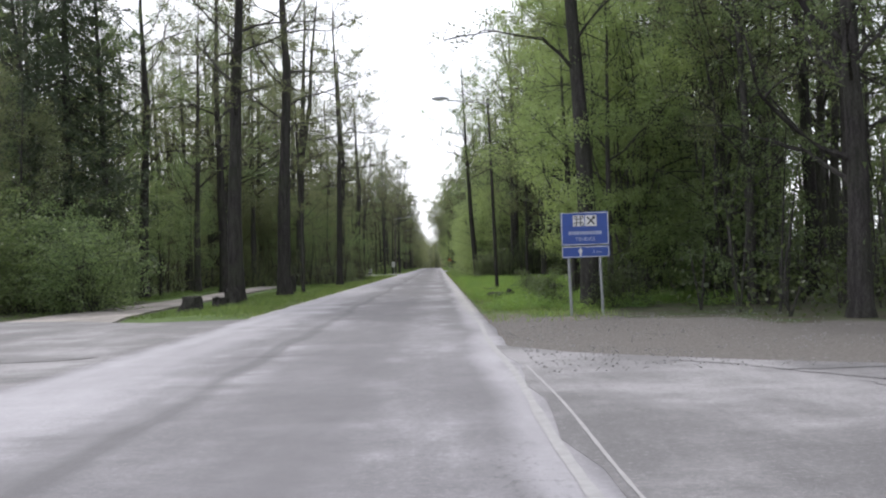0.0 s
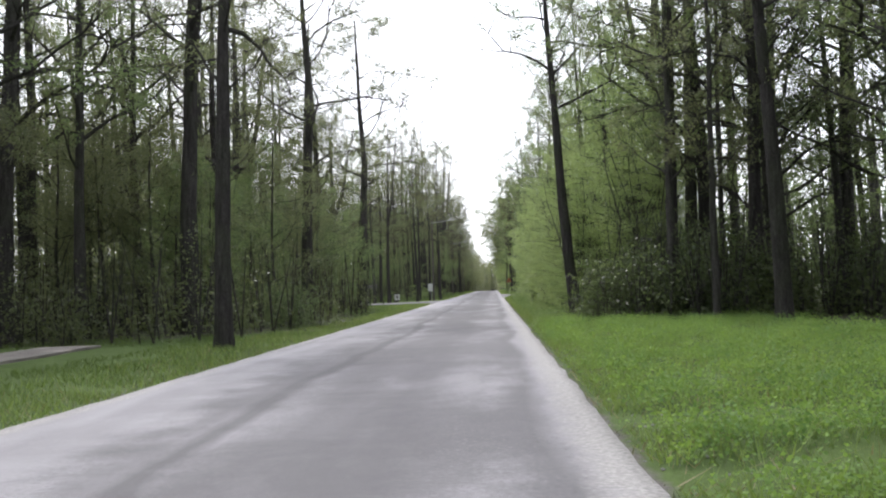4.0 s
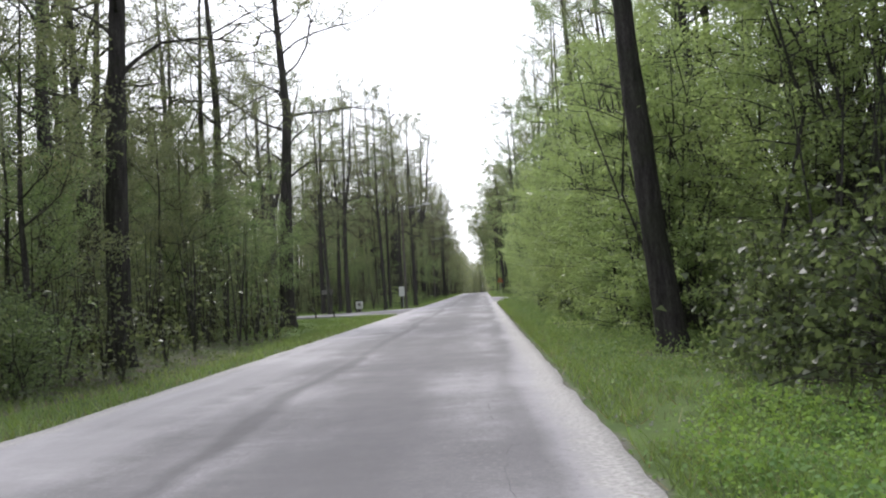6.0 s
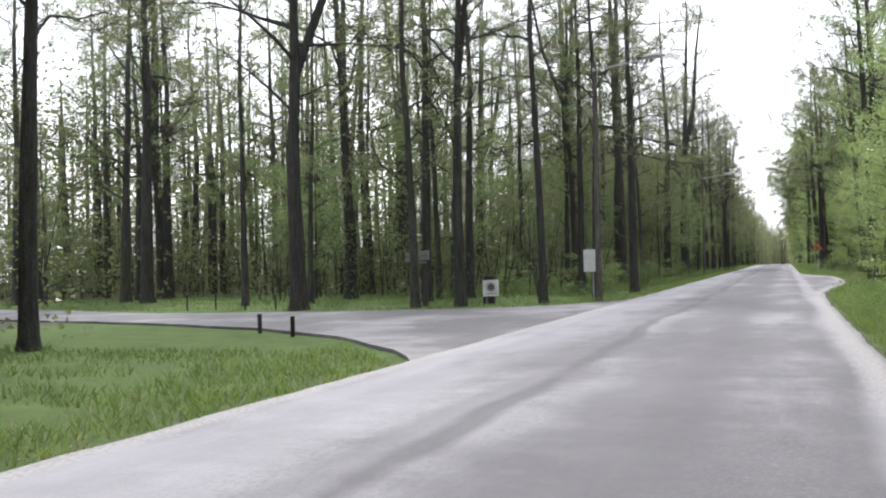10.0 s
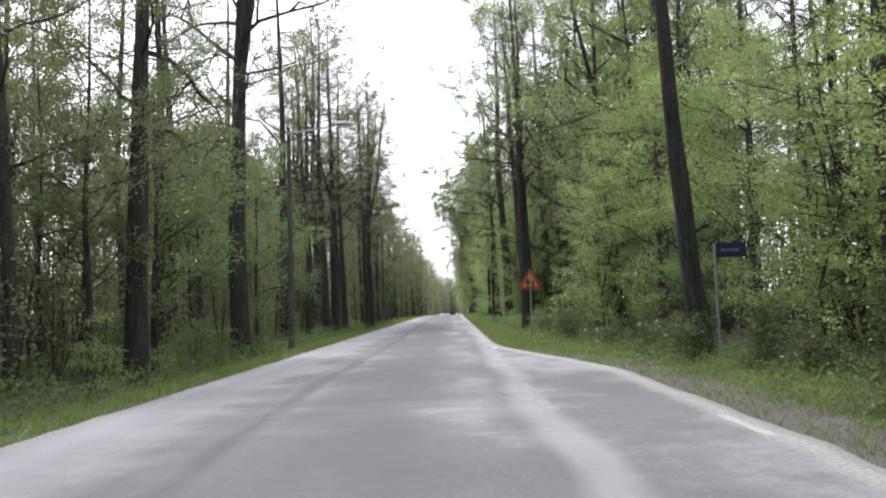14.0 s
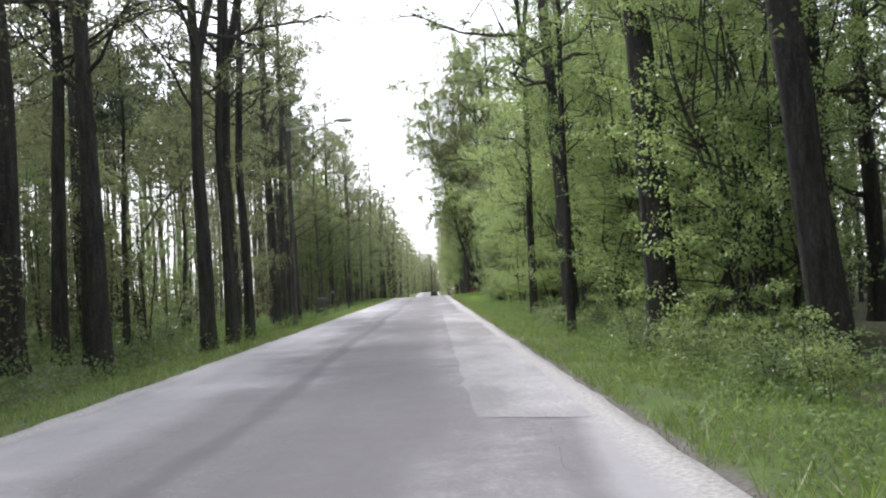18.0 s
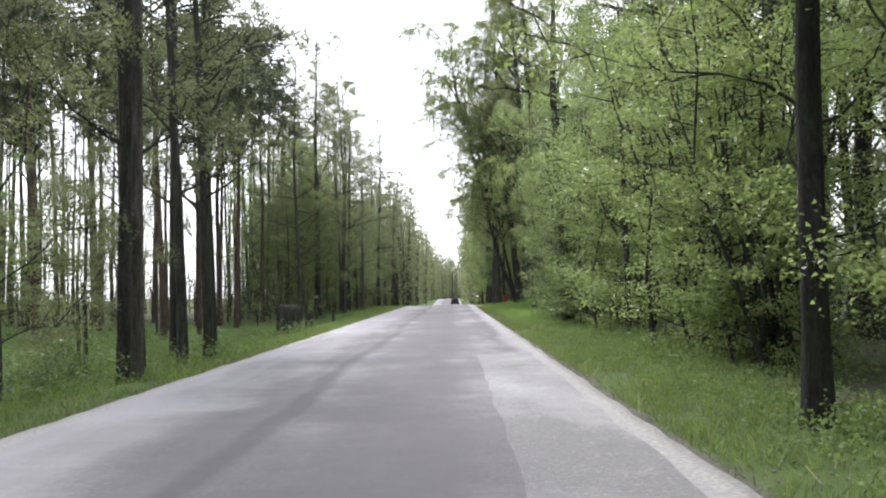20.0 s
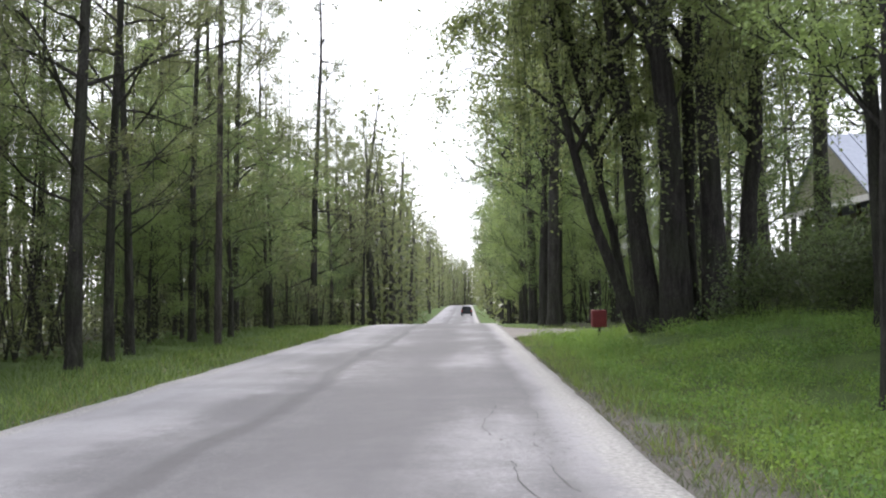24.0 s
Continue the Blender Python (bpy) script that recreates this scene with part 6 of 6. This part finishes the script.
part("body", box((0.42, 0.32, 0.5), (0, 0, 0.62), 0.03), painted("dull_red", (0.2, 0.022, 0.03), 0.6), bin_box)


# ---- houses ----
def barn():
    """A dark board house whose steep gable faces the road."""
    x0, y0, y1, deep = 10.3, 275.5, 288.6, 8.0
    z0 = ground_z(12, 282) - 0.3
    mid = (y0 + y1) / 2
    ob = thing("wooden_house", "dark brown board house with a steep dark roof", "house", at=(x0, mid, z0))
    half, eave, ridge = (y1 - y0) / 2, 2.9, 6.6
    gable = [(-half, 0), (half, 0), (half, eave), (0, ridge - 0.2), (-half, eave)]
    bm = plate(gable, 0.2, (0.1, 0, 0), (0, 0, 90))
    part("wall", bm, BROWN_BOARD, ob, "dark gable wall")
    part("wall", plate(gable, 0.2, (deep, 0, 0), (0, 0, 90)), BROWN_BOARD, ob)
    for s in (-1, 1):
        part("wall", box((deep - 0.2, 0.2, eave), (deep / 2, s * (half - 0.1), eave / 2)), BROWN_BOARD, ob)
        tilt = math.degrees(math.atan2(ridge - eave, half))
        length = math.hypot(half, ridge - eave) + 1.0
        at = (deep / 2, s * (half + 0.35) / 2 * 1.0, (ridge + eave) / 2 - 0.1)
        roof = part("roof", box((deep + 1.4, length, 0.14), at, 0.02, (-s * tilt, 0, 0)), ROOF_DARK, ob, "steep dark roof slope")
        part("bargeboard", box((0.06, length, 0.28), (-0.72, at[1], at[2] - 0.05), 0.01, (-s * tilt, 0, 0)), BROWN_BOARD, roof)
    for k in range(24):
        y = -half + 0.27 + k * (2 * half - 0.4) / 23.5
        top = eave + (ridge - eave - 0.4) * (1 - abs(y) / half)
        part("board", box((0.03, 0.4, top), (-0.02 - 0.015 * (k % 2), y, top / 2)), BROWN_BOARD, ob)
    for y in (-3.2, 2.6):
        w = part("window", box((0.08, 1.1, 1.3), (-0.06, y, 1.9)), GLASS_DARK, ob, "dark window")
        for s in (-1, 1):
            part("frame", box((0.1, 0.09, 1.48), (-0.08, y + s * 0.58, 1.9)), BROWN_BOARD, w)
            part("frame", box((0.1, 1.1, 0.09), (-0.08, y, 1.9 + s * 0.69)), BROWN_BOARD, w)
    part("pale_board", box((0.05, 0.28, 2.2), (-0.09, -5.4, 1.9), 0.0, (3, 0, 0)), OLD_WOOD, ob, "grey weathered upright board")


def villa():
    """A pale house with a light metal roof and an open porch."""
    x0, y0 = 15.4, 306.5
    z0 = ground_z(18, 310)
    ob = thing("villa", "pale house with light metal roof and open porch", "house", at=(x0, y0, z0))
    part("wall", box((9.0, 7.0, 4.2), (7.5, 6.5, 2.1)), WALL_PALE, ob)
    part("foundation", box((10.6, 9.8, 1.2), (6.6, 5.0, 0.35)), painted("plaster", (0.3, 0.29, 0.27)), ob)
    for s in (-1, 1):
        roof = part("roof", box((11.6, 5.9, 0.12), (6.6, 5.0 + s * 2.55, 6.0), 0.02, (-s * 34, 0, 0)), ROOF_PALE, ob, "light blue-grey metal roof slope")
        for k in range(12):
            part("seam", box((0.04, 5.85, 0.05), (1.1 + k, 5.0 + s * 2.59, 6.07), 0, (-s * 34, 0, 0)), ROOF_PALE, roof)
    part("gable", plate([(-4.6, 0), (4.6, 0), (0, 3.1)], 0.12, (1.0, 5.0, 4.4), (0, 0, 90)), WALL_PALE, ob, "pale yellow gable")
    part("eaves_board", box((11.6, 0.08, 0.28), (6.6, 0.1, 4.35)), TRIM_WHITE, ob)
    part("eaves_board", box((0.08, 9.8, 0.26), (0.85, 5.0, 4.32)), TRIM_WHITE, ob)
    for k in range(5):
        part("porch_post", box((0.16, 0.16, 3.4), (1.4 + 1.9 * k, 0.5, 2.6), 0.01), BROWN_BOARD, ob)
        part("porch_post", box((0.16, 0.16, 3.4), (1.4, 0.5 + 2.0 * k, 2.6), 0.01), BROWN_BOARD, ob)
    rail = part("railing", box((8.0, 0.08, 0.1), (5.2, 0.45, 1.95)), TRIM_WHITE, ob, "white porch railing")
    part("lower_rail", box((8.0, 0.06, 0.3), (5.2, 0.45, 1.15)), TRIM_WHITE, rail)
    for k in range(27):
        part("baluster", box((0.05, 0.04, 0.8), (1.4 + 0.3 * k, 0.45, 1.6)), TRIM_WHITE, rail)
    rail = part("railing", box((0.08, 7.6, 0.1), (1.35, 4.5, 1.95)), TRIM_WHITE, ob)
    for k in range(25):
        part("baluster", box((0.04, 0.05, 0.8), (1.35, 0.8 + 0.3 * k, 1.6)), TRIM_WHITE, rail)


barn()
villa()


# ---- car far ahead on the road ----
def distant_car(x, y):
    ob = thing("car", "small dark car driving far ahead on the road", "car", at=(x, y, road_z(y) + 0.02))
    bm = plate([(-0.86, 0.28), (0.86, 0.28), (0.9, 0.62), (0.86, 0.95), (-0.86, 0.95), (-0.9, 0.62)], 4.1, (0, 0, 0), bevel=0.06)
    body = part("body", bm, CAR_PAINT, ob)
    cab = plate([(-0.8, 0.93), (0.8, 0.93), (0.62, 1.46), (-0.62, 1.46)], 2.3, (0, -0.3, 0), bevel=0.06)
    part("cabin", cab, CAR_PAINT, ob)
    part("rear_window", box((1.2, 0.03, 0.36), (0, -1.47, 1.2)), GLASS_DARK, body)
    part("bumper", box((1.74, 0.12, 0.22), (0, -2.08, 0.42), 0.03), CAR_PAINT, body)
    for s in (-1, 1):
        part("tail_lamp", box((0.16, 0.05, 0.3), (s * 0.76, -2.06, 0.78), 0.02), CAR_RED, body)
        for yy in (-1.3, 1.3):
            bm = bmesh.new()
            bmesh.ops.create_cone(bm, cap_ends=True, segments=18, radius1=0.3, radius2=0.3, depth=0.2, matrix=pose(s * 0.76, yy, 0.3, 0, 90, 0))
            wheel = part("wheel", bm, RUBBER, ob)
            bm = bmesh.new()
            bmesh.ops.create_cone(bm, cap_ends=True, segments=14, radius1=0.18, radius2=0.18, depth=0.03, matrix=pose(s * 0.87, yy, 0.3, 0, 90, 0))
            part("rim", bm, GALVANISED, wheel)


distant_car(-0.1, 414)
